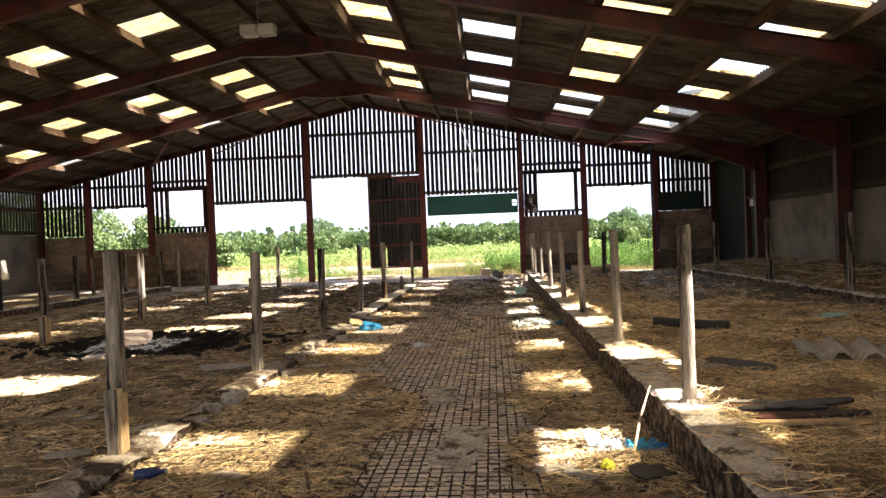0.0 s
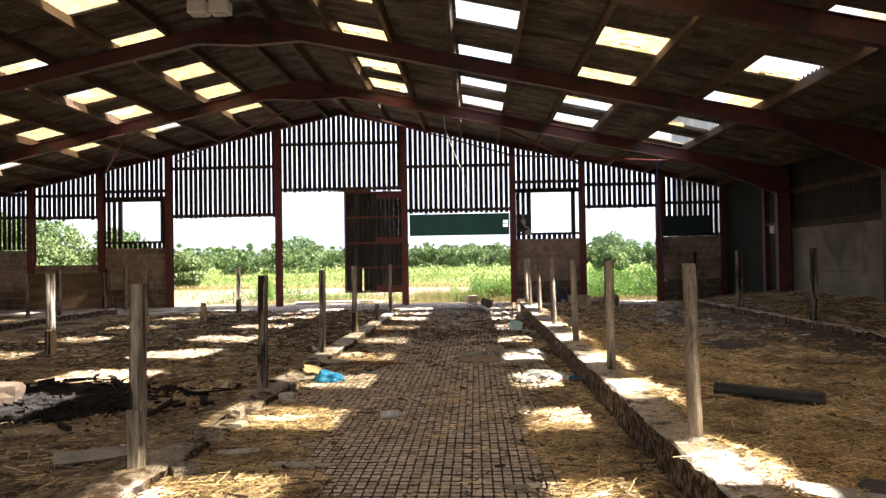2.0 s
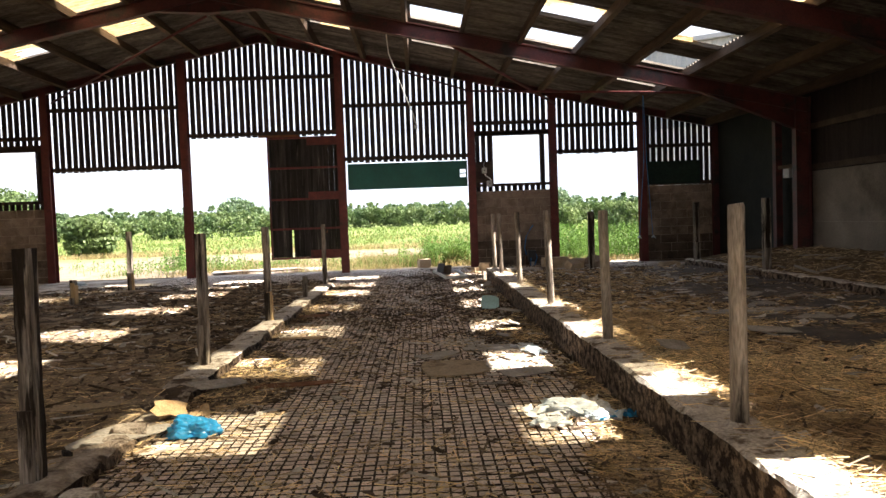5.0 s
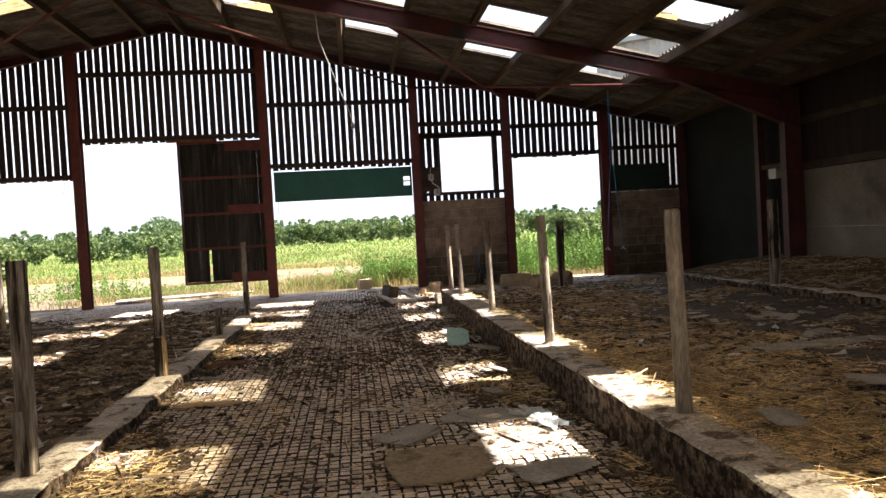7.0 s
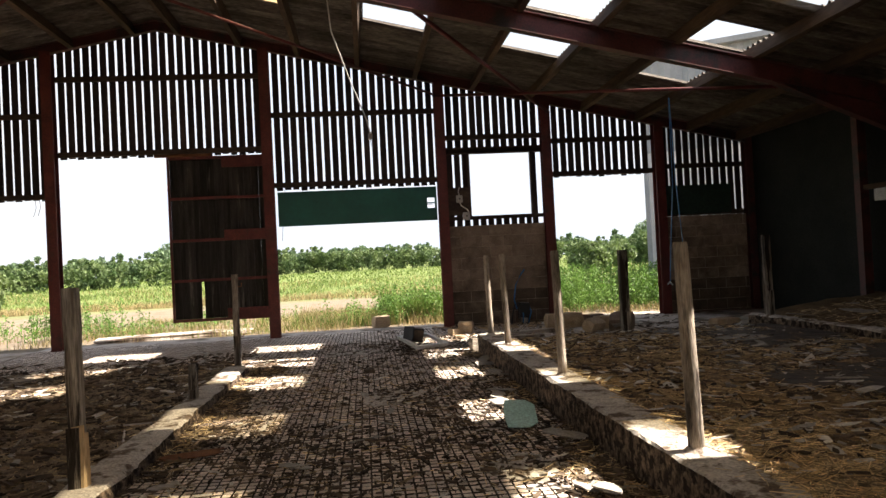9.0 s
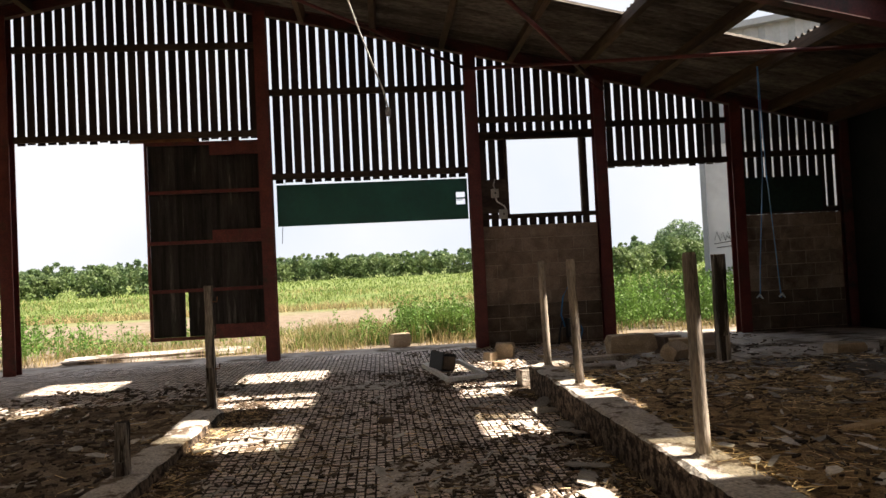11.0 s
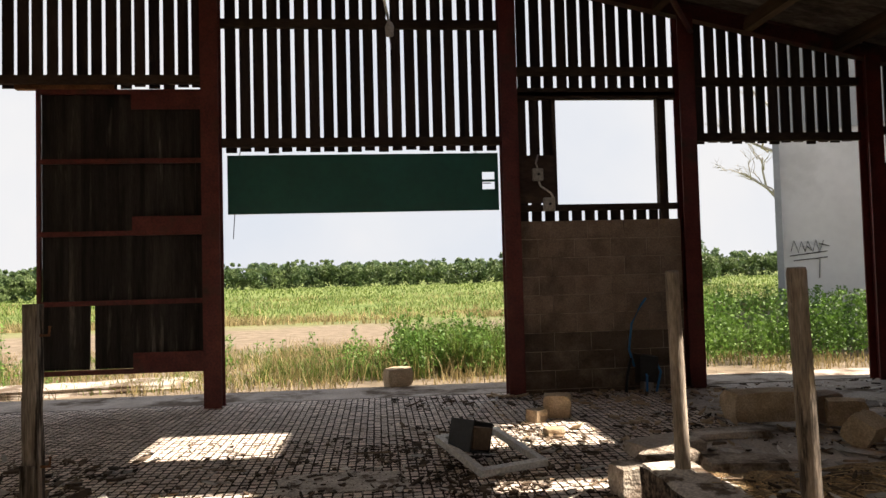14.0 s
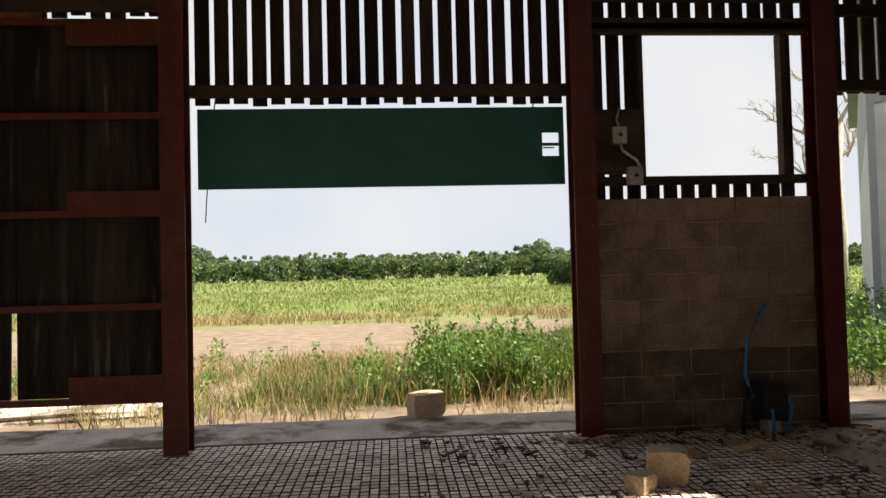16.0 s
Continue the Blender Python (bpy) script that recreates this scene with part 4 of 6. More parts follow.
def rope():
    line = tagged(new("rope"), "thin blue cord looped down from a roof brace", "rope")
    part("strand", Shape().tube([(5.13, 24.1, 4.2), (5.12, 24.1, 2.6), (5.0, 24.12, 1.1), (4.98, 24.12, 0.72)], 0.007, 5), BLUEHOSE, line)
    part("strand", Shape().tube([(5.15, 24.12, 4.2), (5.2, 24.14, 2.6), (5.3, 24.16, 1.2), (5.33, 24.16, 0.70)], 0.007, 5), BLUEHOSE, line)
    for x in (4.98, 5.33):
        part("knot", Shape().tube([(x - 0.05, 24.13, 0.72), (x, 24.13, 0.76), (x + 0.05, 24.13, 0.7)], [0.012, 0.022, 0.01], 6), PALEBAG, line)


rope()

# posts and a box on the east wall by the corner
bracket = tagged(new("wall_shelf_frame"), "brown steel upright with a rail and small box", "frame")
part("upright", Shape().box(7.45, 7.6, 22.2, 22.34, 0.2, 3.6), RAFTER, bracket)
part("rail", Shape().box(7.5, 7.56, 21.4, 22.2, 2.18, 2.26), PURLIN, bracket)
part("box", Shape().box(7.46, 7.58, 21.65, 21.9, 1.98, 2.17), GREYPLASTIC, bracket)

# ---- outside: neighbouring building ----


def neighbour():
    house = tagged(new("neighbour_shed"), "tall pale shed with white panel wall and grey cladding above", "building")
    turn = Matrix.Translation((7.73, 31.6, 0)) @ Matrix.Rotation(radians(-34), 4, "Z")
    part("wall", Shape().box(0, 17, 0, 0.2, -0.2, 4.25, turn), PAINT, house)
    part("wall", Shape().box(0, 0.2, 0.2, 20, -0.2, 4.25, turn), PAINT, house)
    s = Shape()
    n = 17 * 6
    for i in range(n + 1):
        x = 17 * i / n
        d = 0.03 if i % 2 else -0.03
        for z in (4.2, 7.0):
            s.v.append(tuple(turn @ Vector((x, d - 0.05, z))))
    for i in range(n):
        s.f.append((2 * i, 2 * i + 2, 2 * i + 3, 2 * i + 1))
    part("cladding", s, GREYSHEET, house, "pale grey corrugated cladding")
    part("cladding", Shape().box(0, 0.1, 0.0, 20, 4.2, 7.0, turn), GREYSHEET, house)
    part("roof", Shape().box(-0.3, 17.3, -0.3, 20, 7.0, 7.15, turn), GREYSHEET, house)
    part("corner_trim", Shape().box(-0.06, 0.06, -0.09, 0.06, -0.2, 7.0, turn), GREYSHEET, house)
    marks = Shape()
    y = -0.012
    for pts in (((0.2, 1.75), (0.26, 1.98), (0.34, 1.72), (0.4, 1.95), (0.46, 1.74)), ((0.46, 1.74), (0.52, 1.96), (0.58, 1.76), (0.5, 1.85)), ((0.6, 1.74), (0.66, 1.98), (0.72, 1.72), (0.8, 1.96)), ((0.18, 1.66), (0.86, 1.74)), ((0.24, 1.56), (0.86, 1.62)), ((0.6, 1.6), (0.72, 1.58), (0.70, 1.2)), ((0.72, 1.9), (0.9, 1.84))):
        marks.tube([turn @ Vector((a, y, b)) for a, b in pts], 0.009, 4)
    part("scrawl", marks, BLACK, house, "black sprayed scrawl, unreadable")


neighbour()

# ---- pale sky above the far woods ----
SKYMAT = bpy.data.materials.new("pale_hazy_sky")
SKYMAT.use_nodes = True
sn = SKYMAT.node_tree.nodes
sn.remove(sn["Principled BSDF"])
glow = sn.new("ShaderNodeEmission")
cloud = sn.new("ShaderNodeTexNoise")
cloud.inputs["Scale"].default_value, cloud.inputs["Detail"].default_value = 0.0016, 5.0
spot = sn.new("ShaderNodeNewGeometry")
tone = sn.new("ShaderNodeValToRGB")
tone.color_ramp.elements[0].position, tone.color_ramp.elements[1].position = 0.35, 0.65
tone.color_ramp.elements[0].color, tone.color_ramp.elements[1].color = (0.245, 0.290, 0.350, 1), (0.300, 0.330, 0.365, 1)
for a, b in ((spot.outputs["Position"], cloud.inputs["Vector"]), (cloud.outputs[0], tone.inputs[0]), (tone.outputs[0], glow.inputs[0]), (glow.outputs[0], sn["Material Output"].inputs[0])):
    SKYMAT.node_tree.links.new(a, b)
tagged(part("backdrop", Shape().box(-2200, 2200, 1500, 1501, -20, 1500), SKYMAT), "pale hazy summer sky beyond the fields", "sky", kind="structure")

# ---- plants ----
RNG = np.random.default_rng(5)


def ribbons(name, mat, base, way, width, bend, label, category):
    """Many narrow blades, each two quads and a tip, bending over."""
    n = len(base)
    side = np.stack([-way[:, 1], way[:, 0], np.zeros(n)], 1)
    side /= np.maximum(np.linalg.norm(side, axis=1, keepdims=True), 1e-6)
    a = RNG.uniform(0, 2 * np.pi, n)
    spin = np.stack([np.cos(a), np.sin(a), np.zeros(n)], 1)
    w = width[:, None] * spin
    mid = base + way * 0.55
    tip = base + way + bend
    v = np.stack([base - w, base + w, mid + w * 0.8 + bend * 0.25, mid - w * 0.8 + bend * 0.25, tip], 1).reshape(-1, 3)
    k = np.arange(n)[:, None] * 5
    quads = (k + np.array([0, 1, 2, 3])).tolist()
    tris = (k + np.array([3, 2, 4])).tolist()
    me = bpy.data.meshes.new(name)
    me.from_pydata(v.tolist(), [], quads + tris)
    me.materials.append(mat)
    return tagged(new(name, me), label, category, kind="stuff")


def meadow(name, mat, n, xr, yr, height, width, label, lean=0.35, patch=None):
    x, y = RNG.uniform(*xr, n * 3), RNG.uniform(*yr, n * 3)
    if patch is not None:
        keep = np.array([patch(a, b) for a, b in zip(x, y)])
        x, y = x[keep], y[keep]
    x, y = x[:n], y[:n]
    n = len(x)
    h = RNG.uniform(height * 0.45, height, n)
    base = np.stack([x, y, np.full(n, -0.08)], 1)
    base[:, 2] += np.where(y > 45, 0.25 * np.clip((y - 45) / 80, 0, 1), 0)
    way = np.stack([RNG.normal(0, 0.16, n) * h, RNG.normal(0, 0.16, n) * h, h], 1)
    bend = np.stack([RNG.normal(0, lean, n) * h, RNG.normal(0, lean, n) * h, -0.15 * h], 1)
    return ribbons(name, mat, base, way, np.full(n, width), bend, label, category="grass")


def patchy(scale, low, seed):
    return lambda a, b: noise.noise((a / scale, b / scale, seed)) > low


meadow("verge_grass", DRYGRASS, 9000, (-9, 7), (27.2, 33.0), 0.32, 0.006, "dry yellow verge grass outside the doors", patch=patchy(1.5, -0.15, 2))
meadow("verge_grass", GRASS, 7000, (-10, 7), (27.6, 32.5), 0.30, 0.006, "green verge grass outside the doors", patch=patchy(1.8, 0.0, 9))
meadow("verge_grass", GRASS, 5200, (-0.1, 2.6), (28.0, 31.5), 0.92, 0.007, "tall green grass by the block pillar", lean=0.25, patch=patchy(0.7, -0.15, 4))
meadow("verge_grass", GRASS, 3200, (-2.4, 0.6), (27.9, 31.0), 0.45, 0.006, "green grass outside the doorway", patch=patchy(0.8, -0.05, 3))
meadow("verge_grass", DRYGRASS, 2500, (-2.4, 2.0), (27.7, 31.5), 0.6, 0.005, "dry stalks outside the doorway", lean=0.2)
meadow("field_edge_grass", DRYGRASS, 9000, (-34, 24), (40.0, 44.0), 0.5, 0.014, "dry straw-coloured grass along the track", patch=patchy(4, -0.2, 6))
meadow("field_grass", GRASS, 30000, (-45, 40), (42.0, 75.0), 0.36, 0.018, "lush green meadow grass", lean=0.6, patch=patchy(3.5, -0.3, 12))
meadow("field_edge_grass", DRYGRASS, 5000, (-30, 24), (40.5, 46.0), 0.42, 0.014, "bleached tussocks at the edge of the meadow", lean=0.7, patch=patchy(2.2, 0.12, 15))
meadow("field_grass", DRYGRASS, 4500, (-45, 40), (41.5, 75.0), 0.5, 0.014, "seeding meadow grass", patch=patchy(5, 0.02, 8))
meadow("field_grass", GRASS, 14000, (-90, 90), (75.0, 128.0), 0.45, 0.05, "far meadow grass", lean=0.6)


def leaves(name, mat, spots, size, label, category, kind="", parent=None):
    """Many small pointed leaves turned every way, one mesh. spots: n x 3."""
    n = len(spots)
    a = RNG.normal(0, 1, (n, 3))
    a /= np.linalg.norm(a, axis=1, keepdims=True)
    b = np.cross(a, RNG.normal(0, 1, (n, 3)))
    b /= np.maximum(np.linalg.norm(b, axis=1, keepdims=True), 1e-6)
    s = (size * RNG.uniform(0.6, 1.3, n))[:, None]
    v = np.stack([spots - a * s, spots + b * s * 0.55, spots + a * s, spots - b * s * 0.55], 1).reshape(-1, 3)
    f = (np.arange(n)[:, None] * 4 + np.array([0, 1, 2, 3])).tolist()
    me = bpy.data.meshes.new(name)
    me.from_pydata(v.tolist(), [], f)
    me.materials.append(mat)
    ob = new(name, me)
    if parent:
        ob.parent = parent
        return tagged(ob, label)
    return tagged(ob, label, category, kind=kind)


def clumps(centres, radii, n):
    """Leaf places on and in lumpy balls, thinner inside."""
    out = []
    for (x, y, z), r in zip(centres, radii):
        m = int(n)
        d = RNG.normal(0, 1, (m, 3))
        d /= np.linalg.norm(d, axis=1, keepdims=True)
        k = r * RNG.uniform(0.55, 1.08, m) ** 0.6
        out.append(np.array([x, y, z]) + d * k[:, None] * np.array([1, 1, 0.85]))
    p = np.concatenate(out)
    return p[p[:, 2] > -0.1]


def hedge_line(name, x0, x1, y0, y1, height, size, step, n, mat, label):
    cs, rs = [], []
    for _ in range(int(abs(x1 - x0) / step * 5)):
        t = random.random()
        x, y = x0 + (x1 - x0) * t, y0 + (y1 - y0) * t + random.uniform(-2.0, 2.0)
        top = height * (0.86 + 0.10 * noise.noise((x / 13, y / 13, 5)) + 0.06 * noise.noise((x / 4, y, 8)))
        r = height * random.uniform(0.10, 0.22)
        cs.append((x, y, max(r * 0.6, (top - r) * random.random() ** 0.6)))
        rs.append(r)
        if random.random() < 0.06:
            cs.append((x, y, top + random.uniform(-0.05, 0.1) * height))
            rs.append(height * random.uniform(0.04, 0.08))
    leaves(name, mat, clumps(cs, rs, n), size, label, "hedge", "stuff")


hedge_line("hedge", -110, 130, 132, 140, 4.6, 0.21, 0.36, 46, HEDGE, "long leafy field hedge with an uneven top")
hedge_line("hedge", -70, -20, 78, 92, 3.2, 0.18, 0.7, 80, HEDGE, "leafy hedge at the side of the meadow")
hedge_line("far_woods", -260, 260, 330, 330, 11, 1.3, 6, 60, FARTREE, "distant line of trees beyond the hedge")


def tree(x, y, h, r, trunk, label, mat=HEDGE, n=260, size=0.22):
    """A tapered trunk with limbs and a crown of leaf clumps."""
    ob = thing("tree", label, "tree", at=(x, y, 0))
    part("trunk", Shape().tube([(0, 0, -0.2), (0.1, 0, h * 0.25), (0, 0.1, h * 0.55)], [trunk, trunk * 0.8, trunk * 0.45], 9), BARK, ob)
    cs, rs = [], []
    for i in range(14):
        a, z = random.uniform(0, 6.28), h * random.uniform(0.1, 0.82)
        d = r * random.uniform(0.3, 0.8) * (1.1 - abs(z / h - 0.5))
        p = (d * math.cos(a), d * math.sin(a), z)
        part("limb", Shape().tube([(0, 0.05, h * random.uniform(0.2, 0.45)), (p[0] * 0.5, p[1] * 0.5, z * 0.8), p], [trunk * 0.4, trunk * 0.25, trunk * 0.08], 6), BARK, ob)
        cs.append(p)
        rs.append(r * random.uniform(0.32, 0.5))
    cs.append((0, 0, h * 0.85))
    rs.append(r * 0.42)
    leaves("crown", mat, clumps(cs, rs, n), size, "", "", parent=ob)


for x, y, h, r in ((-17.2, 44, 2.0, 1.5), (-20.5, 42, 3.2, 2.4), (-24.5, 41, 3.9, 2.9), (-28, 42, 4.6, 3.2), (-22, 38, 2.6, 2.1), (-26.5, 37.5, 3.3, 2.5), (-32, 44, 5.0, 3.2)):
    tree(x, y, h, r, 0.16, "dense green bush at the edge of the meadow", n=800, size=0.11)
for x, y, h, r in ((17, 66, 1.9, 1.8), (13.5, 76, 2.0, 1.7), (21, 72, 1.8, 2.0), (27, 78, 2.8, 2.5)):
    tree(x, y, h, r, 0.16, "round field tree beyond the rough grass", n=600, size=0.15)
for x, y, h, r in ((-46, 185, 7.5, 6), (38, 200, 8, 5.5), (75, 190, 10, 6)):
    tree(x, y, h, r, 0.35, "distant round tree above the hedge", FARTREE, n=420, size=0.38)


def dead_tree(x, y, h):
    ob = thing("dead_tree", "bare pale dead tree with crooked limbs", "tree", at=(x, y, 0))
    rnd = random.Random(3)
    part("trunk", Shape().tube([(0, 0, -0.2), (0.15, 0, h * 0.2), (0.0, 0, h * 0.4), (0.35, 0, h * 0.62)], [0.42, 0.36, 0.3, 0.2], 9), BARK, ob, smooth=True)

    def grow(p, way, length, r, depth):
        q = p + way * length * 0.5 + Vector((rnd.uniform(-0.15, 0.15), rnd.uniform(-0.15, 0.15), 0.1)) * length
        e = p + way * length
        limb = Shape().tube([p, q, e], [r, r * 0.75, r * 0.5], 6)
        shapes.append(limb)
        if depth:
            for _ in range(3):
                w = (way + Vector((rnd.uniform(-0.9, 0.9), rnd.uniform(-0.9, 0.9), rnd.uniform(-0.35, 0.6)))).normalized()
                grow(p.lerp(e, rnd.uniform(0.55, 1.0)), w, length * rnd.uniform(0.55, 0.75), r * 0.5, depth - 1)

    for z, w, r in ((0.3, (-0.7, 0.1, 0.8), 0.16), (0.4, (0.6, 0.3, 0.9), 0.2), (0.5, (-0.8, 0.2, 0.6), 0.16), (0.6, (0.4, -0.2, 1.0), 0.18), (0.6, (-0.4, 0.3, 1.0), 0.15)):
        shapes = []
        grow(Vector((0.1, 0, h * z)), Vector(w).normalized(), h * 0.17, r * 0.8, 4)
        s = Shape()
        for limb in shapes:
            k = len(s.v)
            s.v += limb.v
            s.f += [tuple(i + k for i in f) for f in limb.f]
        part("limb", s, BARK, ob)


dead_tree(23.6, 56.9, 14.5)


def weed_patch(name, spots, label, tall):
    """Upright leafy weeds: stems and pointed leaves."""
    stems, places = Shape(), []
    for x, y in spots:
        h = tall * random.uniform(0.55, 1.1)
        lx, ly = random.uniform(-0.12, 0.12) * h, random.uniform(-0.12, 0.12) * h
        stems.tube([(x, y, -0.1), (x + lx * 0.4, y + ly * 0.4, h * 0.5), (x + lx, y + ly, h)], [0.008, 0.006, 0.002], 4, cap=False)
        for i in range(int(75 * h)):
            t = random.uniform(0.1, 1.0)
            r = 0.15 * (1.15 - t)
            places.append((x + lx * t + random.gauss(0, r), y + ly * t + random.gauss(0, r), h * t))
    leaf = leaves(name, WEED, np.array(places), 0.031, label, "weeds", "stuff")
    stalks = part("stems", stems, WEED, leaf)
    return stalks


weed_patch("weeds", [(random.uniform(-1.0, 1.05), random.uniform(28.2, 30.0)) for _ in range(15)], "tall leafy weeds growing outside the doorway", 0.62)
weed_patch("weeds", [(random.uniform(-0.4, 1.3), random.uniform(27.9, 29.8)) for _ in range(75)], "dense leafy weeds beside the block pillar", 0.85)
weed_patch("weeds", [(random.gauss(-0.8, 0.45), random.uniform(28.0, 29.2)) for _ in range(16)], "leafy thistles outside the doorway", 0.68)
weed_patch("nettles", [(random.uniform(3.4, 8.6), random.uniform(28.0, 31.0)) for _ in range(330)], "dense bed of nettles before the pale shed", 1.0)
weed_patch("weeds", [(random.gauss(-7.6, 0.6), random.gauss(29.0, 0.5)) for _ in range(50)], "leafy weeds outside the open bay", 0.8)
weed_patch("weeds", [(random.uniform(-13, -2.5), random.uniform(28, 33)) for _ in range(90)], "scattered low weeds on the verge", 0.4)
weed_patch("weeds", [(random.uniform(5, 16), random.uniform(33, 50)) for _ in range(220)], "rough weeds beyond the nettles", 0.9)


def rock(x, y, z, sx, sy, sz, turn, mat, name, label, category, seed=0, tilt=0.0):
    """A broken block: a box cut finer and knocked about."""
    bm = bmesh.new()
    bmesh.ops.create_cube(bm, size=1.0)
    bmesh.ops.subdivide_edges(bm, edges=bm.edges[:], cuts=3, use_grid_fill=True)
    for v in bm.verts:
        c = v.co.copy()
        k = noise.noise(c * 2.3 + Vector((seed, seed * 2.1, 0))) * 0.09
        v.co += c.normalized() * k
        corner = sum(abs(t) > 0.45 for t in c)
        if corner == 3:
            v.co *= 0.93
        v.co = Vector((v.co.x * sx, v.co.y * sy, v.co.z * sz))
    me = bpy.data.meshes.new(name)
    bm.to_mesh(me)
    bm.free()
    me.materials.append(mat)
    ob = new(name, me)
    ob.matrix_world = Matrix.Translation((x, y, z + sz * 0.5 * (1 + tilt * 0.25))) @ Matrix.Rotation(radians(turn), 4, "Z") @ Matrix.Rotation(tilt, 4, "X")
    return tagged(ob, label, category)


rock(-0.36, 27.2, -0.03, 0.34, 0.24, 0.24, 22, CLAY, "rubble_block", "broken buff block lying outside the doorway", "block", 3)
rock(-4.9, 27.95, -0.10, 3.2, 0.75, 0.14, 9, SLABS, "concrete_slab", "pale concrete slab lying on the verge", "slab", 8)

# ---- litter over the floors ----


def bare(x, y):
    """Above zero where the passage is buried under litter, below where the grooved floor lies bare."""
    half = 0.55 if y < 7.5 else min(1.25, 0.55 + 0.2 * (y - 7.5))
    core = -0.45 if y < 10 else -0.7
    return abs(x - core) - half + 0.75 * noise.noise((x * 0.9, y * 0.55, 4.4)) + 0.35 * noise.noise((x * 2.9, y * 1.9, 8.4)) - (0.25 if y > 13 else 0.0) - (0.6 if y > 22.2 else 0.0)


wavy("floor_litter_passage", -2.27, 0.93, SOUTH, 23.0, 0.07, lambda x, y: -0.022 + max(-0.03, min(0.034, 0.05 * bare(x, y))), LITTER, 0.012, 0.35, "straw and dirt trodden over the grooved passage floor")


def sticks(name, mat, spots, lengths, radius, label, category="straw", rise=0.25, lift=0.006):
    """Thin three-sided stems lying every way."""
    n = len(spots)
    p = np.array(spots)
    a = RNG.uniform(0, 2 * np.pi, n)
    up = RNG.uniform(-0.05, rise, n)
    way = np.stack([np.cos(a), np.sin(a), up], 1) * lengths[:, None] * 0.5
    side = np.stack([-np.sin(a), np.cos(a), np.zeros(n)], 1)
    r = (radius * RNG.uniform(0.6, 1.3, n))[:, None]
    top = np.array([0, 0, 1.0])
    p = p + top * (lift + np.abs(way[:, 2:3]) * 0.9)
    ring = [side * r, -side * r, top * r * 1.4]
    v = np.stack([p - way + k for k in ring] + [p + way + k for k in ring], 1).reshape(-1, 3)
    k = np.arange(n)[:, None] * 6
    f = []
    for q in ((0, 1, 4, 3), (1, 2, 5, 4), (2, 0, 3, 5)):
        f += (k + np.array(q)).tolist()
    me = bpy.data.meshes.new(name)
    me.from_pydata(v.tolist(), [], f)
    me.materials.append(mat)
    return tagged(new(name, me), label, category, kind="stuff")


def strewn(n, xr, yr, keep):
    out = []
    while len(out) < n:
        x, y = random.uniform(*xr), random.uniform(*yr)
        if keep(x, y) > random.random():
            out.append((x, y, max(0.0, floor_z(x, y))))
    return out


def over_passage(x, y):
    d = bare(x, y)
    return (0.9 if d > 0 else 0.06) * (1.0 if y < 11 else 0.55 if y < 15 else 0.22)


def over_pen(x, y):
    return (1.0 if noise.noise((x * 0.8, y * 0.6, 2.2)) > -0.2 else 0.35) * (1.0 if y < 16 else 0.45) * (1.0 if x < 4 else 0.5)


def over_west(x, y):
    return (0.8 if noise.noise((x * 0.7, y * 0.5, 6.2)) > 0.0 else 0.25) * (1.0 if x > -5 else 0.5) * (1.0 if y < 12 else 0.45 if y < 15 else 0.1)


def scatter(n, xr, yr, keep, label, lengths, radius=0.0024, rise=0.22, mats=(STRAW, CHAFF), share=0.78):
    """Stems strewn over a stretch of floor, most of them fresh straw, the rest old and brown."""
    for mat, count in zip(mats, (int(n * share), int(n * (1 - share)))):
        spots = strewn(count, xr, yr, keep)
        long = lengths[0] + (lengths[1] - lengths[0]) * RNG.uniform(0, 1, len(spots)) ** 1.8
        sticks("straw", mat, spots, long, radius, label if mat is STRAW else "old brown chaff in " + label, rise=rise)


scatter(30000, (-2.27, 0.93), (2.2, 8.5), over_passage, "loose golden straw on the passage", (0.03, 0.22))
scatter(24000, (-2.27, 0.93), (8.5, 21.5), over_passage, "thin loose straw on the passage", (0.03, 0.2))
scatter(20000, (1.22, 2.4), (3.0, 15.0), lambda x, y: 0.9 if noise.noise((x, y * 0.7, 1.2)) > -0.3 else 0.4, "thick golden straw along the kerb", (0.04, 0.24), rise=0.3, share=0.85)
scatter(36000, (1.2, 5.3), (2.5, 12.5), over_pen, "loose golden straw bedding", (0.04, 0.26), rise=0.25, share=0.88)
scatter(18000, (1.2, 5.3), (12.5, 21.6), over_pen, "thin straw bedding", (0.04, 0.2), rise=0.2)
scatter(32000, (-9.0, -2.3), (3.5, 21.5), over_west, "thin old straw over the pen floor", (0.03, 0.2), share=0.6)
scatter(5000, (5.6, EAST - 0.1), (8.0, 22.2), lambda x, y: 0.7, "straw banked against the side wall", (0.06, 0.26), 0.003, 0.35, share=0.4)
spots = [(random.uniform(0.93, 1.25), random.choice([random.uniform(2.5, 8.5), random.uniform(2.5, 16)]), 0.285) for _ in range(520)]
sticks("straw", STRAW, spots, RNG.uniform(0.04, 0.2, len(spots)), 0.0022, "straw stems on the kerb top")


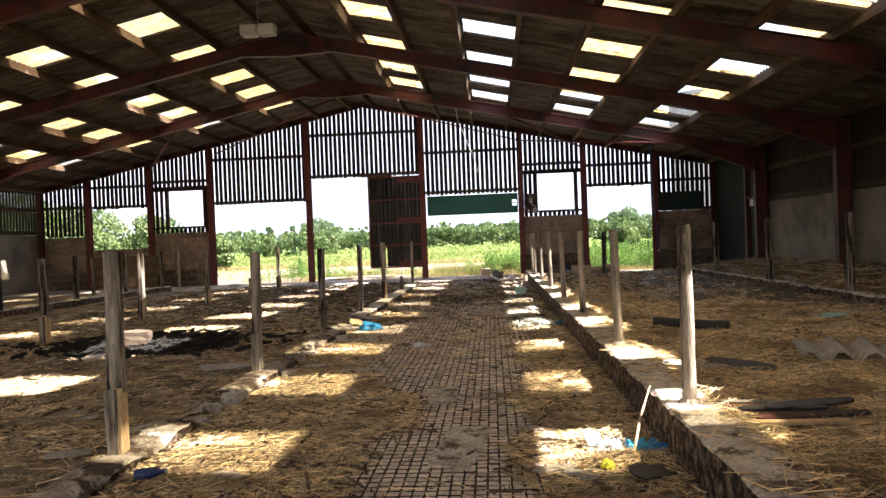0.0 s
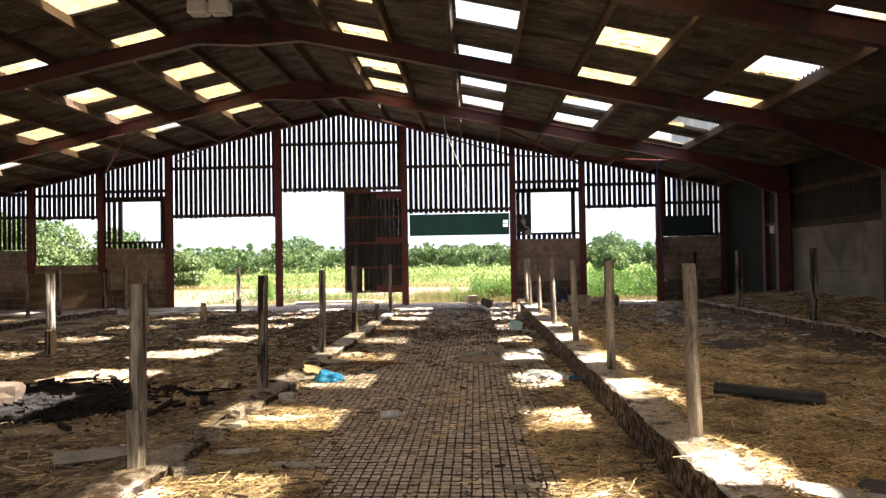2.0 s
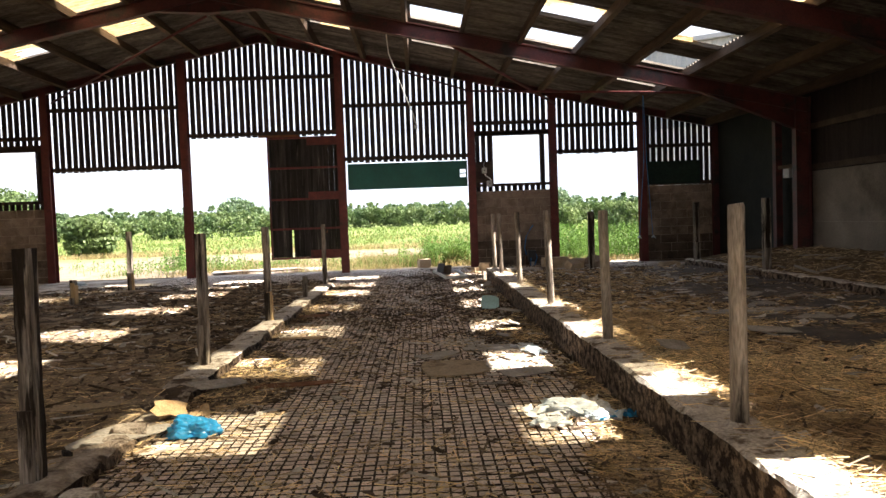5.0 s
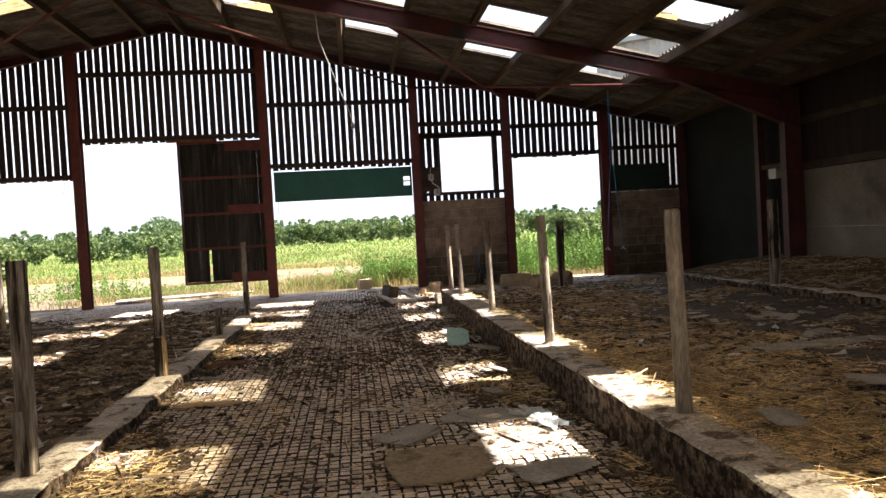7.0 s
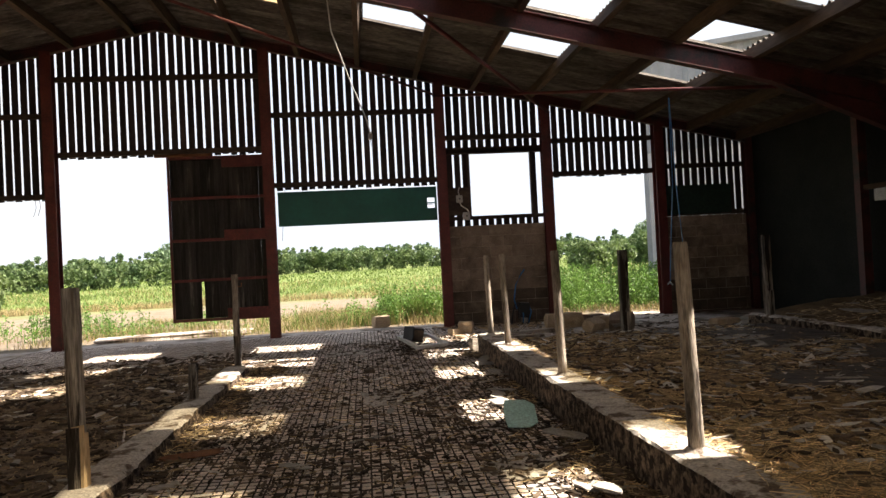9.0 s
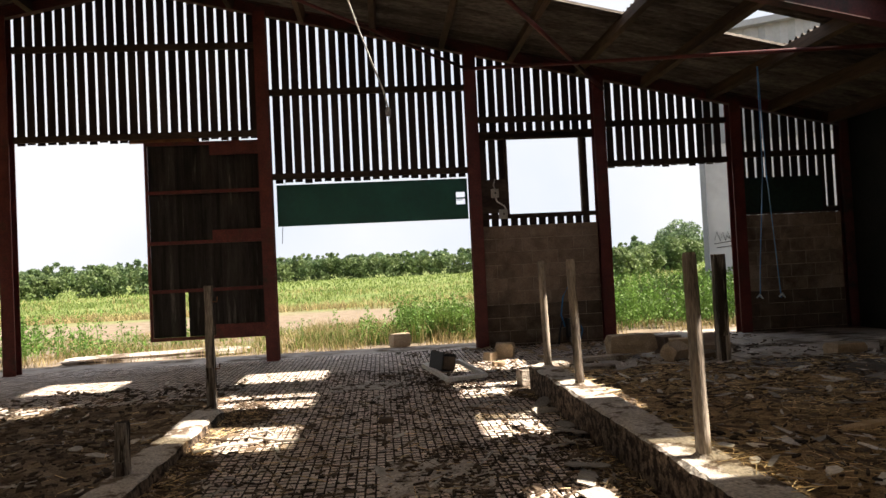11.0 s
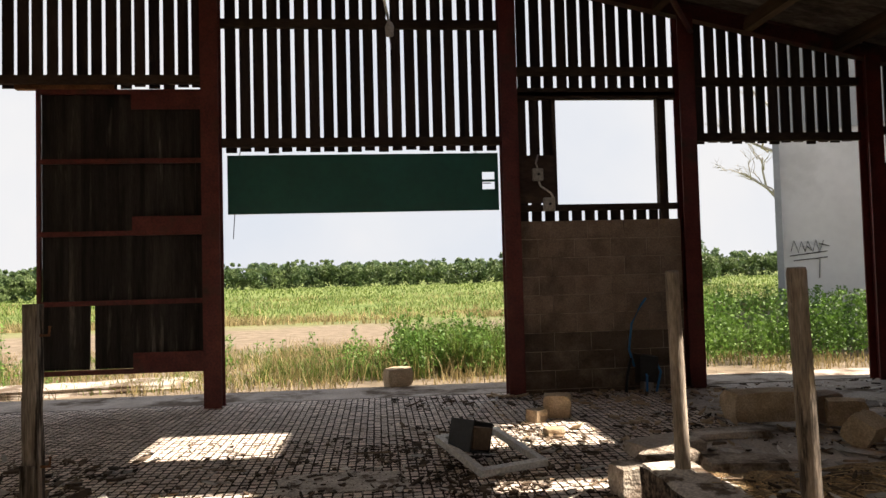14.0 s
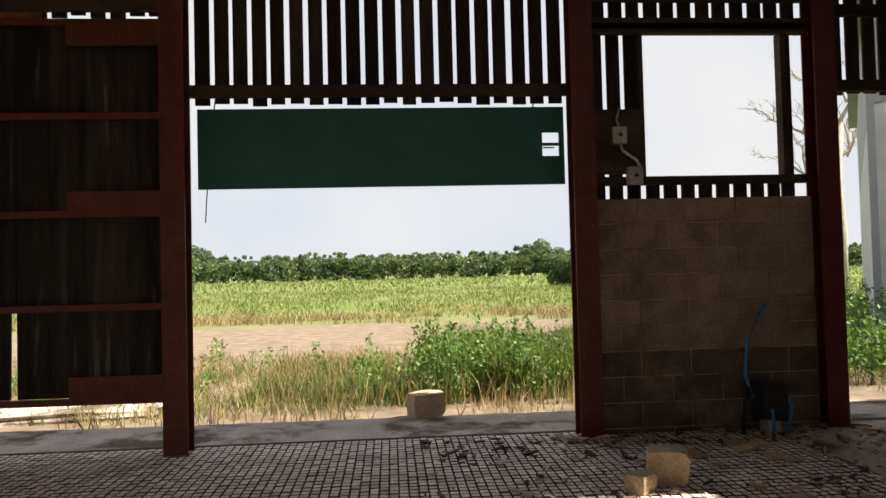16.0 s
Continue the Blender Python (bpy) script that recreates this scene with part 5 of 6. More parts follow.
def crumbs(name, mat, spots, lo, hi, flat, label, category="litter"):
    """Small broken flakes and lumps."""
    n = len(spots)
    p = np.array(spots)
    a = RNG.uniform(0, 2 * np.pi, n)
    s = (lo + (hi - lo) * RNG.uniform(0, 1, n) ** 2.2)
    c, d = np.cos(a), np.sin(a)
    base = np.array([(-1, -0.5), (0.1, -0.75), (1, -0.35), (0.8, 0.5), (-0.2, 0.7), (-0.9, 0.4)])
    jig = base[None] * RNG.uniform(0.55, 1.25, (n, 6, 1)) * np.stack([RNG.uniform(1.0, 1.7, n), RNG.uniform(0.35, 0.85, n)], 1)[:, None, :]
    x = jig[:, :, 0] * c[:, None] - jig[:, :, 1] * d[:, None]
    y = jig[:, :, 0] * d[:, None] + jig[:, :, 1] * c[:, None]
    tx, ty = RNG.normal(0, 0.16, (n, 1)), RNG.normal(0, 0.16, (n, 1))
    z = x * tx + y * ty
    low = np.stack([x, y, z], 2) * s[:, None, None] + p[:, None] + np.array([0, 0, 0.004])
    low[:, :, 2] += (s * 0.12)[:, None]
    high = low.copy()
    high[:, :, 2] += (0.003 + s * flat)[:, None]
    v = np.concatenate([low, high], 1).reshape(-1, 3)
    k = np.arange(n)[:, None] * 12
    f = (k + np.array([6, 7, 8, 9, 10, 11])).tolist()
    for i in range(6):
        j = (i + 1) % 6
        f += (k + np.array([i, j, j + 6, i + 6])).tolist()
    me = bpy.data.meshes.new(name)
    me.from_pydata(v.tolist(), [], f)
    me.materials.append(mat)
    return tagged(new(name, me), label, category, kind="stuff")


def dirty(x, y):
    return (0.8 if bare(x, y) > -0.12 else 0.09) * (1.0 if y > 12 else 0.3 if y > 9 else 0.12)


spots = strewn(900, (-2.27, 0.93), (3.0, 24.0), lambda x, y: (1.0 if bare(x, y) > -0.1 else 0.12) * (0.6 if y < 10 else 1.0))
sticks("wood_splinters", SPLINTER, spots, RNG.uniform(0.06, 0.32, len(spots)), 0.008, "splinters and bark scattered on the passage", "splinters", 0.12)
spots = strewn(1300, (-9.0, -2.3), (4.0, 23.0), lambda x, y: 0.8)
sticks("wood_splinters", SPLINTER, spots, RNG.uniform(0.06, 0.4, len(spots)), 0.010, "splinters and sticks over the pen floor", "splinters", 0.12)
spots = strewn(260, (-9.0, -2.4), (8.0, 22.5), lambda x, y: 0.3 if y < 12 else 1.0)
sticks("pale_laths", CHIP, spots, RNG.uniform(0.08, 0.42, len(spots)), 0.009, "bleached laths and strips scattered over the pen floor", "splinters", 0.08)
spots = strewn(150, (-2.2, 0.9), (9.0, 23.5), lambda x, y: 1.0 if x > 0 or x < -1.5 else 0.3)
sticks("pale_laths", CHIP, spots, RNG.uniform(0.06, 0.3, len(spots)), 0.008, "bleached laths and strips on the passage", "splinters", 0.08)
spots = strewn(800, (1.3, 5.3), (7.0, 22.4), lambda x, y: 0.4 if y < 13 else 1.0)
sticks("wood_splinters", SPLINTER, spots, RNG.uniform(0.06, 0.35, len(spots)), 0.009, "splinters and sticks in the bedding", "splinters", 0.12)
crumbs("dung_crumbs", DUNG, strewn(14000, (-2.27, 0.93), (3.0, 24.0), dirty), 0.005, 0.034, 0.25, "dark crumbs of dung and dirt on the passage")
crumbs("dung_crumbs", DUNG, strewn(7000, (-8.5, -2.3), (4.0, 22.0), lambda x, y: 0.9 if y > 11 else 0.35), 0.006, 0.035, 0.3, "dark crumbs of dung over the pen floor")
crumbs("dung_crumbs", DUNG, strewn(6000, (1.25, 5.3), (4.0, 21.7), lambda x, y: 0.25 if y < 12 else 1.0), 0.006, 0.04, 0.3, "dark crumbs of dung over the bedding")
crumbs("dung_crumbs", DUNG, strewn(3200, (-2.3, 0.9), (14.0, 23.6), lambda x, y: 1.0 if noise.noise((x * 0.8, y * 0.5, 7.7)) > 0.15 else 0.04), 0.006, 0.032, 0.35, "dark dung broken over the grooved floor")
crumbs("dung_crumbs", DUNG, strewn(4500, (-8.5, -2.35), (14.0, 23.6), lambda x, y: 1.0 if noise.noise((x * 0.6, y * 0.6, 1.7)) > -0.1 else 0.2), 0.01, 0.06, 0.3, "dark dung broken over the pen floor")
crumbs("scraps", CHIP, strewn(500, (-2.2, 0.9), (6.0, 23.5), lambda x, y: (0.25 if y < 12 else 1.0) * (1.0 if x > 0.0 or x < -1.7 else 0.2)), 0.012, 0.075, 0.02, "pale broken sheet scraps on the passage", "debris")
crumbs("scraps", CHIP, strewn(1300, (-9.0, -2.4), (6.0, 24.0), lambda x, y: 0.3 if y < 13 else 1.0), 0.015, 0.085, 0.02, "pale broken scraps over the pen floor", "debris")
crumbs("scraps", CHIP, strewn(1300, (1.3, 5.3), (8.0, 22.6), lambda x, y: 0.25 if y < 13 else 1.0), 0.02, 0.10, 0.02, "pale broken sheet scraps over the bedding", "debris")
crumbs("scraps", SHEETBIT, strewn(160, (3.2, 7.4), (13.0, 24.5), lambda x, y: 1.0), 0.05, 0.24, 0.02, "grey sheet fragments by the bank", "debris")

crumbs("rubble_dust", CLAY, strewn(420, (0.6, 3.6), (22.6, 25.9), lambda x, y: 1.0 if y > 25.3 or x > 1.6 else 0.35), 0.008, 0.055, 0.45, "buff rubble crumbs at the foot of the block wall", "rubble")
crumbs("dung_crumbs", DUNG, strewn(900, (-0.5, 5.5), (22.3, 25.9), lambda x, y: 1.0 if y > 25.4 or noise.noise((x, y, 3.3)) > 0.1 else 0.12), 0.008, 0.045, 0.3, "dark dirt along the foot of the end wall")
crumbs("scraps", CHIP, strewn(260, (-0.5, 5.5), (22.0, 25.8), lambda x, y: 0.7), 0.01, 0.07, 0.03, "pale scraps on the cross passage", "debris")

# ---- debris, piece by piece ----


def outline(w, d, jag, n=11):
    pts = []
    for i in range(n):
        a = 2 * math.pi * i / n
        k = max(abs(math.cos(a)), abs(math.sin(a)))
        pts.append((w / 2 * math.cos(a) / k * random.uniform(1 - jag, 1), d / 2 * math.sin(a) / k * random.uniform(1 - jag, 1)))
    return pts


def sheet(name, x, y, w, d, turn, mat, label, category, tilt=(0.0, 0.0), thick=0.008, jag=0.25, z=None):
    """A broken flat piece with a ragged outline, lying a little askew."""
    s = Shape().slab(outline(w, d, jag), 0, thick)
    ob = solo(name, s, mat, label, category)
    base = max(0.0, floor_z(x, y)) if z is None else z
    lift = 0.5 * (w * abs(math.sin(tilt[1])) + d * abs(math.sin(tilt[0])))
    ob.matrix_world = Matrix.Translation((x, y, base + 0.012 + lift)) @ Matrix.Rotation(radians(turn), 4, "Z") @ Matrix.Rotation(tilt[0], 4, "X") @ Matrix.Rotation(tilt[1], 4, "Y")
    return ob


sheet("board_piece", -0.18, 12.92, 0.62, 0.6, 5, CARD, "broken brown board lying on the grooved floor", "board", (0.02, 0.01), 0.012, 0.12)
sheet("sheet_piece", 0.42, 12.65, 0.55, 0.26, 20, SHEETBIT, "broken grey corrugated fragment on the floor", "debris", (0.05, 0.02))
sheet("sheet_piece", -0.3, 13.6, 0.5, 0.35, 40, SHEETBIT, "flat grey sheet fragment on the floor", "debris")
sheet("sheet_piece", 0.25, 13.9, 0.7, 0.4, -10, SHEETBIT, "pale flat fragment in the passage", "debris")
sheet("plank", -4.75, 13.0, 0.9, 0.14, 8, RAW, "old plank lying in the litter", "plank", jag=0.08, thick=0.025)
sheet("cardboard", -4.1, 11.85, 0.95, 0.5, 15, CARD, "flattened damp cardboard on the litter", "cardboard", jag=0.15)
sheet("cardboard", -4.9, 11.2, 0.5, 0.35, -20, CARD, "torn damp cardboard by the burnt heap", "cardboard")
sheet("board_piece", -3.75, 8.55, 0.75, 0.28, 18, CARD, "flat board beside the burnt heap", "board", thick=0.015, jag=0.15)
sheet("sheet_piece", -2.9, 7.75, 0.6, 0.26, 35, SHEETBIT, "curled grey sheet fragment at a stake's foot", "debris", (0.12, 0.05))
sheet("sheet_piece", -2.6, 5.45, 0.35, 0.12, 40, SHEETBIT, "narrow pale fragment by the kerb", "debris", (0.1, 0))
for x, y, w, d, turn in ((-3.3, 6.2, 0.16, 0.12, 10), (-3.45, 5.9, 0.18, 0.1, 60), (-3.2, 5.7, 0.2, 0.12, 30), (-2.75, 4.75, 0.3, 0.12, 15), (-1.65, 4.5, 0.26, 0.1, -25), (-1.45, 7.8, 0.5, 0.14, -5), (-2.0, 8.1, 0.35, 0.16, 12), (0.14, 5.4, 0.22, 0.12, -15), (0.24, 4.55, 0.3, 0.09, 25), (0.36, 4.42, 0.24, 0.1, -35), (0.0, 7.3, 0.16, 0.1, 10)):
    sheet("sheet_piece", x, y, w, d, turn, SHEETBIT if d < 0.13 else CHIP, "small broken sheet fragment on the straw", "debris", (random.uniform(-0.1, 0.15), 0))
sheet("strip", -1.2, 6.38, 0.42, 0.06, -4, BLACK, "thin black strip lying on the straw", "strip", jag=0.06)
sheet("paper", -2.25, 11.65, 0.3, 0.2, 30, RAW, "crumpled cream paper by the blue bag", "paper", (0.5, 0.2), 0.004, 0.35)
sheet("sheet_piece", -2.3, 11.15, 0.75, 0.16, 62, SHEETBIT, "long curled fragment beside the blue bag", "debris", (0.15, 0.1))
sheet("sheet_piece", -2.5, 11.05, 0.5, 0.14, 80, SHEETBIT, "curled fragment beside the blue bag", "debris", (0.2, 0.0))
sheet("sheet_piece", -2.15, 12.5, 0.6, 0.2, 50, SHEETBIT, "broken fragment lying against the kerb", "debris", (0.2, 0.1))
sheet("cardboard", -2.95, 11.9, 0.6, 0.22, 12, CARD, "torn cardboard by the kerb", "cardboard")
sheet("sheet_piece", -1.55, 12.55, 0.75, 0.11, 8, RUST, "rusty bent strip across the passage", "strip", (0.12, 0))
sheet("sheet_piece", -1.85, 15.0, 0.6, 0.2, -5, RAW, "pale board offcut beside the kerb", "board")
sheet("sheet_piece", -2.0, 16.9, 0.5, 0.14, 20, RUST, "rust-brown strip by the kerb", "strip", (0.15, 0))
sheet("sheet_piece", -1.2, 16.4, 0.28, 0.1, -35, SHEETBIT, "small grey strip on the grooved floor", "debris")
sheet("foam_sheet", 0.55, 17.12, 0.27, 0.36, -6, TURQUOISE, "pale turquoise sheet propped on the rubbish", "sheet", (0.45, 0.05), 0.01, 0.05)
sheet("sheet_piece", 0.78, 16.6, 0.4, 0.14, -35, SHEETBIT, "pinkish grey strip by the kerb", "debris", (0.1, 0.1))
for y in (14.6, 15.4, 18.0, 18.6, 19.3, 19.9, 20.5, 21.1):
    for _ in range(2):
        sheet("sheet_piece", random.uniform(0.45, 0.88), y + random.uniform(-0.3, 0.3), random.uniform(0.15, 0.35), random.uniform(0.08, 0.18), random.uniform(0, 180), SHEETBIT, "broken sheet fragment lying against the kerb", "debris", (random.uniform(0, 0.3), random.uniform(-0.2, 0.2)))
sheet("sheet_piece", 1.64, 12.5, 0.34, 0.2, 20, SHEETBIT, "torn pale sheet in the straw", "debris", (0.35, 0.15), 0.005)
sheet("sheet_piece", 2.75, 13.1, 0.6, 0.22, 5, SHEETBIT, "broken pale sheet on the bedding", "debris", (0.12, 0.1))
sheet("sheet_piece", 3.3, 14.6, 1.5, 0.3, 4, SHEETBIT, "long pale sheet lying across the pen", "sheet", (0.03, 0.0))
sheet("sheet_piece", 4.4, 15.8, 1.2, 0.4, 10, SHEETBIT, "pale sheet lying in the pen", "sheet")
sheet("sheet_piece", 4.6, 18.3, 1.4, 0.5, -8, SHEETBIT, "grey sheet lying by the far kerb", "sheet")
sheet("sheet_piece", 4.3, 20.2, 1.0, 0.5, 25, SHEETBIT, "grey sheet fragment by the far kerb", "sheet")
sheet("sheet_piece", 6.2, 15.5, 0.4, 0.3, 25, CHIP, "white scrap on the straw bank", "debris", (0.2, 0.1))
sheet("plank", 2.6, 18.5, 0.5, 0.09, 20, RAW, "orange-brown wood offcut on the bedding", "plank", thick=0.03, jag=0.1)
for x, y, w, d, turn, mat, rise, tilt, label in ((1.52, 5.42, 0.55, 0.06, -14, RUST, 0.02, 0.1, "rust-brown timber strip on the straw"), (1.7, 5.52, 0.55, 0.05, -4, SHEETBIT, 0.03, 0.1, "pale grey strip lying on the straw"), (1.9, 5.3, 0.62, 0.07, 16, BLACK, 0.05, 0.3, "black plastic gutter length on the straw"), (1.86, 5.17, 0.7, 0.06, 8, RAFTER, 0.01, 0.2, "dark painted strip on the straw"), (1.8, 5.04, 0.78, 0.05, 6, RAW, 0.0, 0.1, "pale wooden lath lying on the straw"), (1.66, 5.26, 0.6, 0.05, -8, BLACK, 0.04, 0.2, "rusty angle length across the strips")):
    x, y = x * 0.95, y - 0.35
    sheet("strip", x, y, w, d, turn, mat, label, "strip", (tilt, random.uniform(-0.04, 0.05)), 0.018, 0.07, floor_z(x, y) + rise)
sheet("sheet_piece", 1.55, 6.55, 0.55, 0.16, -30, SHEETBIT, "pale grey flat piece behind a stake", "debris", (0.1, 0.02), 0.012, 0.15)
sheet("sheet_piece", 1.9, 6.45, 0.6, 0.2, -32, BLACK, "dark bent sheet on the straw", "sheet", (0.25, 0.05), 0.008, 0.15)


def wave_sheet(x, y, w, d, turn):
    s = Shape()
    n = 16
    for i in range(n + 1):
        for j in (0, 1):
            s.v.append((w * (i / n - 0.5), d * (j - 0.5) * (1 - 0.2 * math.sin(i * 1.3)), 0.05 + 0.045 * math.sin(i * math.pi / 2.7)))
    for i in range(n):
        s.f.append((2 * i, 2 * i + 2, 2 * i + 3, 2 * i + 1))
    ob = solo("corrugated_sheet", s, SHEETBIT, "grey corrugated sheet piece on the straw", "sheet", smooth=True)
    ob.matrix_world = Matrix.Translation((x, y, floor_z(x, y) + 0.05)) @ Matrix.Rotation(radians(turn), 4, "Z") @ Matrix.Rotation(0.16, 4, "X")
    m = ob.modifiers.new("thickness", "SOLIDIFY")
    m.thickness = 0.006


wave_sheet(2.95, 6.95, 0.75, 0.5, -12)

pipe = tagged(new("drain_pipe"), "black plastic drain pipe lying on the straw", "pipe")
A, B = Vector((1.85, 9.3, floor_z(1.85, 9.3) + 0.06)), Vector((2.55, 8.85, floor_z(2.55, 8.85) + 0.06))
part("tube", Shape().tube([A, B], 0.058, 16), BLACK, pipe, smooth=False)
part("socket", Shape().tube([B - (B - A) * 0.12, B + (B - A) * 0.03], 0.068, 16), BLACK, pipe)


def crumple(name, x, y, size, flat, mat, label, category, seed, stretch=(1, 1)):
    """A crumpled bag: a ball folded by sharp noise and sunk flat."""
    bm = bmesh.new()
    bmesh.ops.create_icosphere(bm, subdivisions=4, radius=1.0)
    for v in bm.verts:
        c = v.co.normalized()
        k = 0.75 + 0.35 * noise.noise(c * 1.7 + Vector((seed, 0, 0))) + 0.22 * abs(noise.noise(c * 4.5 + Vector((0, seed, 0)))) + 0.1 * abs(noise.noise(c * 11 + Vector((0, 0, seed))))
        v.co = Vector((c.x * k * size * stretch[0], c.y * k * size * stretch[1], max(-0.25, c.z * k) * size * flat + 0.2 * size * flat))
    me = bpy.data.meshes.new(name)
    bm.to_mesh(me)
    bm.free()
    me.materials.append(mat)
    ob = new(name, me)
    ob.location = (x, y, max(0.0, floor_z(x, y)) + 0.01)
    return tagged(ob, label, category)


crumple("plastic_bag", -1.98, 11.28, 0.15, 0.75, BLUEBAG, "crumpled bright blue plastic bag on the passage edge", "bag", 1.7, (1.35, 0.9))
crumple("plastic_bag", 0.52, 11.45, 0.19, 0.4, PALEBAG, "torn white and blue plastic bag by the kerb", "bag", 5.1, (1.3, 0.8))
crumple("plastic_bag", 0.68, 11.25, 0.13, 0.4, PALEBAG, "torn white and blue plastic bag by the kerb", "bag", 8.3, (1.1, 1.0))
crumple("plastic_bag", 0.35, 11.15, 0.12, 0.35, PALEBAG, "torn white plastic scrap on the straw", "bag", 2.3, (1.2, 0.7))
crumple("plastic_bag", 0.62, 13.75, 0.12, 0.4, PALEBAG, "clear plastic wrap lying against the kerb", "bag", 3.9, (0.8, 1.5))
crumple("plastic_bag", 0.58, 4.9, 0.075, 0.5, PALEBAG, "torn white paper sack on the straw", "bag", 6.6, (1.2, 0.8))
crumple("plastic_bag", 0.80, 4.85, 0.09, 0.4, BLUEBAG, "crumpled blue and white packet by the kerb", "bag", 7.2, (1.2, 0.8))
crumple("plastic_bag", 0.52, 4.52, 0.045, 0.8, YELLOW, "crumpled yellow wrapper in the litter", "wrapper", 4.4)
crumple("plastic_bag", 4.2, 9.8, 0.16, 0.35, TURQUOISE, "turquoise plastic bag on the bedding", "bag", 9.4, (1.4, 0.8))
crumple("plastic_bag", -9.0, 24.6, 0.2, 0.4, PALEBAG, "pale crumpled sheet by the end wall", "bag", 2.9, (1.5, 0.8))
sheet("paper", 0.5, 4.93, 0.15, 0.11, 15, PALEBAG, "torn white paper standing in the litter", "paper", (0.9, 0.2), 0.003, 0.35)
sheet("cloth", 0.72, 4.35, 0.28, 0.16, 25, BLACK, "black rag by the kerb", "cloth", (0.2, 0.1), 0.01, 0.3)
solo("stick", Shape().tube([(0.7, 4.7, 0.05), (0.8, 5.0, 0.17), (0.93, 5.3, 0.31)], [0.009, 0.008, 0.006], 7), RAW, "pale wooden stick leaning on the kerb", "stick")


def bottle(x, y, turn, mat, cap, length, r, label):
    ob = thing("bottle", label, "bottle", at=(x, y, max(0.0, floor_z(x, y)) + r + 0.012))
    ob.rotation_euler = (0, 0, radians(turn))
    part("body", Shape().tube([(-length / 2, 0, 0), (-length / 2 + 0.012, 0, 0), (length * 0.2, 0, 0), (length * 0.38, 0, 0), (length / 2, 0, 0)], [r * 0.85, r, r * 0.97, r * 0.5, r * 0.42], 14), mat, ob, smooth=True)
    part("cap", Shape().tube([(length / 2, 0, 0), (length / 2 + 0.02, 0, 0)], r * 0.46, 12), cap, ob)


bottle(-1.0, 9.26, 10, PALEBAG, WHITE, 0.2, 0.034, "crushed clear plastic bottle on the passage")
bottle(-2.08, 4.44, 28, DARKBLUE, GALV, 0.16, 0.033, "dark blue drinks can lying on the straw")


def burnt_heap():
    s = Shape()
    n, m = 40, 26
    for j in range(m + 1):
        for i in range(n + 1):
            u, v = 2 * i / n - 1, 2 * j / m - 1
            d = max(0.0, 1 - u * u - v * v)
            h = 0.13 * d ** 0.7 * (0.6 + 0.8 * abs(noise.noise((u * 4, v * 4, 1)))) + 0.05 * noise.noise((u * 11, v * 11, 4)) * d - (0.05 if d == 0 else 0.0)
            s.v.append((-4.6 + 1.25 * u + 0.1 * noise.noise((u * 3, v * 3, 9)), 9.75 + 0.85 * v, 0.05 + h))
    for j in range(m):
        for i in range(n):
            a = j * (n + 1) + i
            s.f.append((a, a + 1, a + n + 2, a + n + 1))
    return solo("burnt_heap", s, ASH, "black heap of ash and charred rubbish on the litter", "ash heap")


burnt_heap()
hurdle = tagged(new("hurdle"), "brown boarded hurdle standing between stakes", "hurdle")
part("panel", Shape().box(-12.9, -10.55, 22.55, 22.58, 0.22, 1.2, worn=0.01), HURDLE, hurdle)
part("rail", Shape().box(-12.9, -10.55, 22.50, 22.548, 1.05, 1.15), HURDLE, hurdle)
part("leg", Shape().box(-12.86, -12.78, 22.46, 22.548, 0.0, 1.22), STAKE, hurdle)
part("leg", Shape().box(-10.67, -10.6, 22.46, 22.548, 0.0, 1.22), STAKE, hurdle)
for x in (-6.98, -6.9):
    solo("wire", Shape().tube([(x, NORTH + 0.06, 2.98), (x + 0.03, NORTH + 0.04, 2.8), (x - 0.02, NORTH + 0.02, 2.62)], 0.006, 5), GREYPLASTIC, "loose wire end hanging under the boards", "wire")
solo("wire", Shape().tube([(-2.26, NORTH + 0.1, 2.23), (-2.27, NORTH + 0.1, 2.1), (-2.28, NORTH + 0.1, 1.93)], 0.005, 5), BLACK, "loose wire hanging from the green board", "wire")
crumbs("charred_bits", ASH, [(-4.6 + random.gauss(0, 0.7), 9.7 + random.gauss(0, 0.45), 0.1) for _ in range(900)], 0.015, 0.09, 0.4, "charred bits round the burnt heap", "ash")
spots = [(-4.6 + random.gauss(0, 0.75), 9.7 + random.gauss(0, 0.4), 0.12) for _ in range(130)]
sticks("charred_sticks", ASH, spots, RNG.uniform(0.1, 0.5, len(spots)), 0.010, "charred sticks tangled on the burnt heap", "ash", 0.12)
rock(-4.75, 9.45, 0.10, 0.40, 0.3, 0.20, 20, BLOCKLOW, "stone", "scorched stone lying in the ash", "stone", 4)
rock(-4.2, 9.95, 0.1, 0.2, 0.16, 0.1, -20, ASH, "stone", "blackened lump on the ash heap", "stone", 9)
sheet("sheet_piece", -4.95, 11.0, 0.8, 0.2, 5, HURDLE, "pale plank end behind the ash heap", "plank")



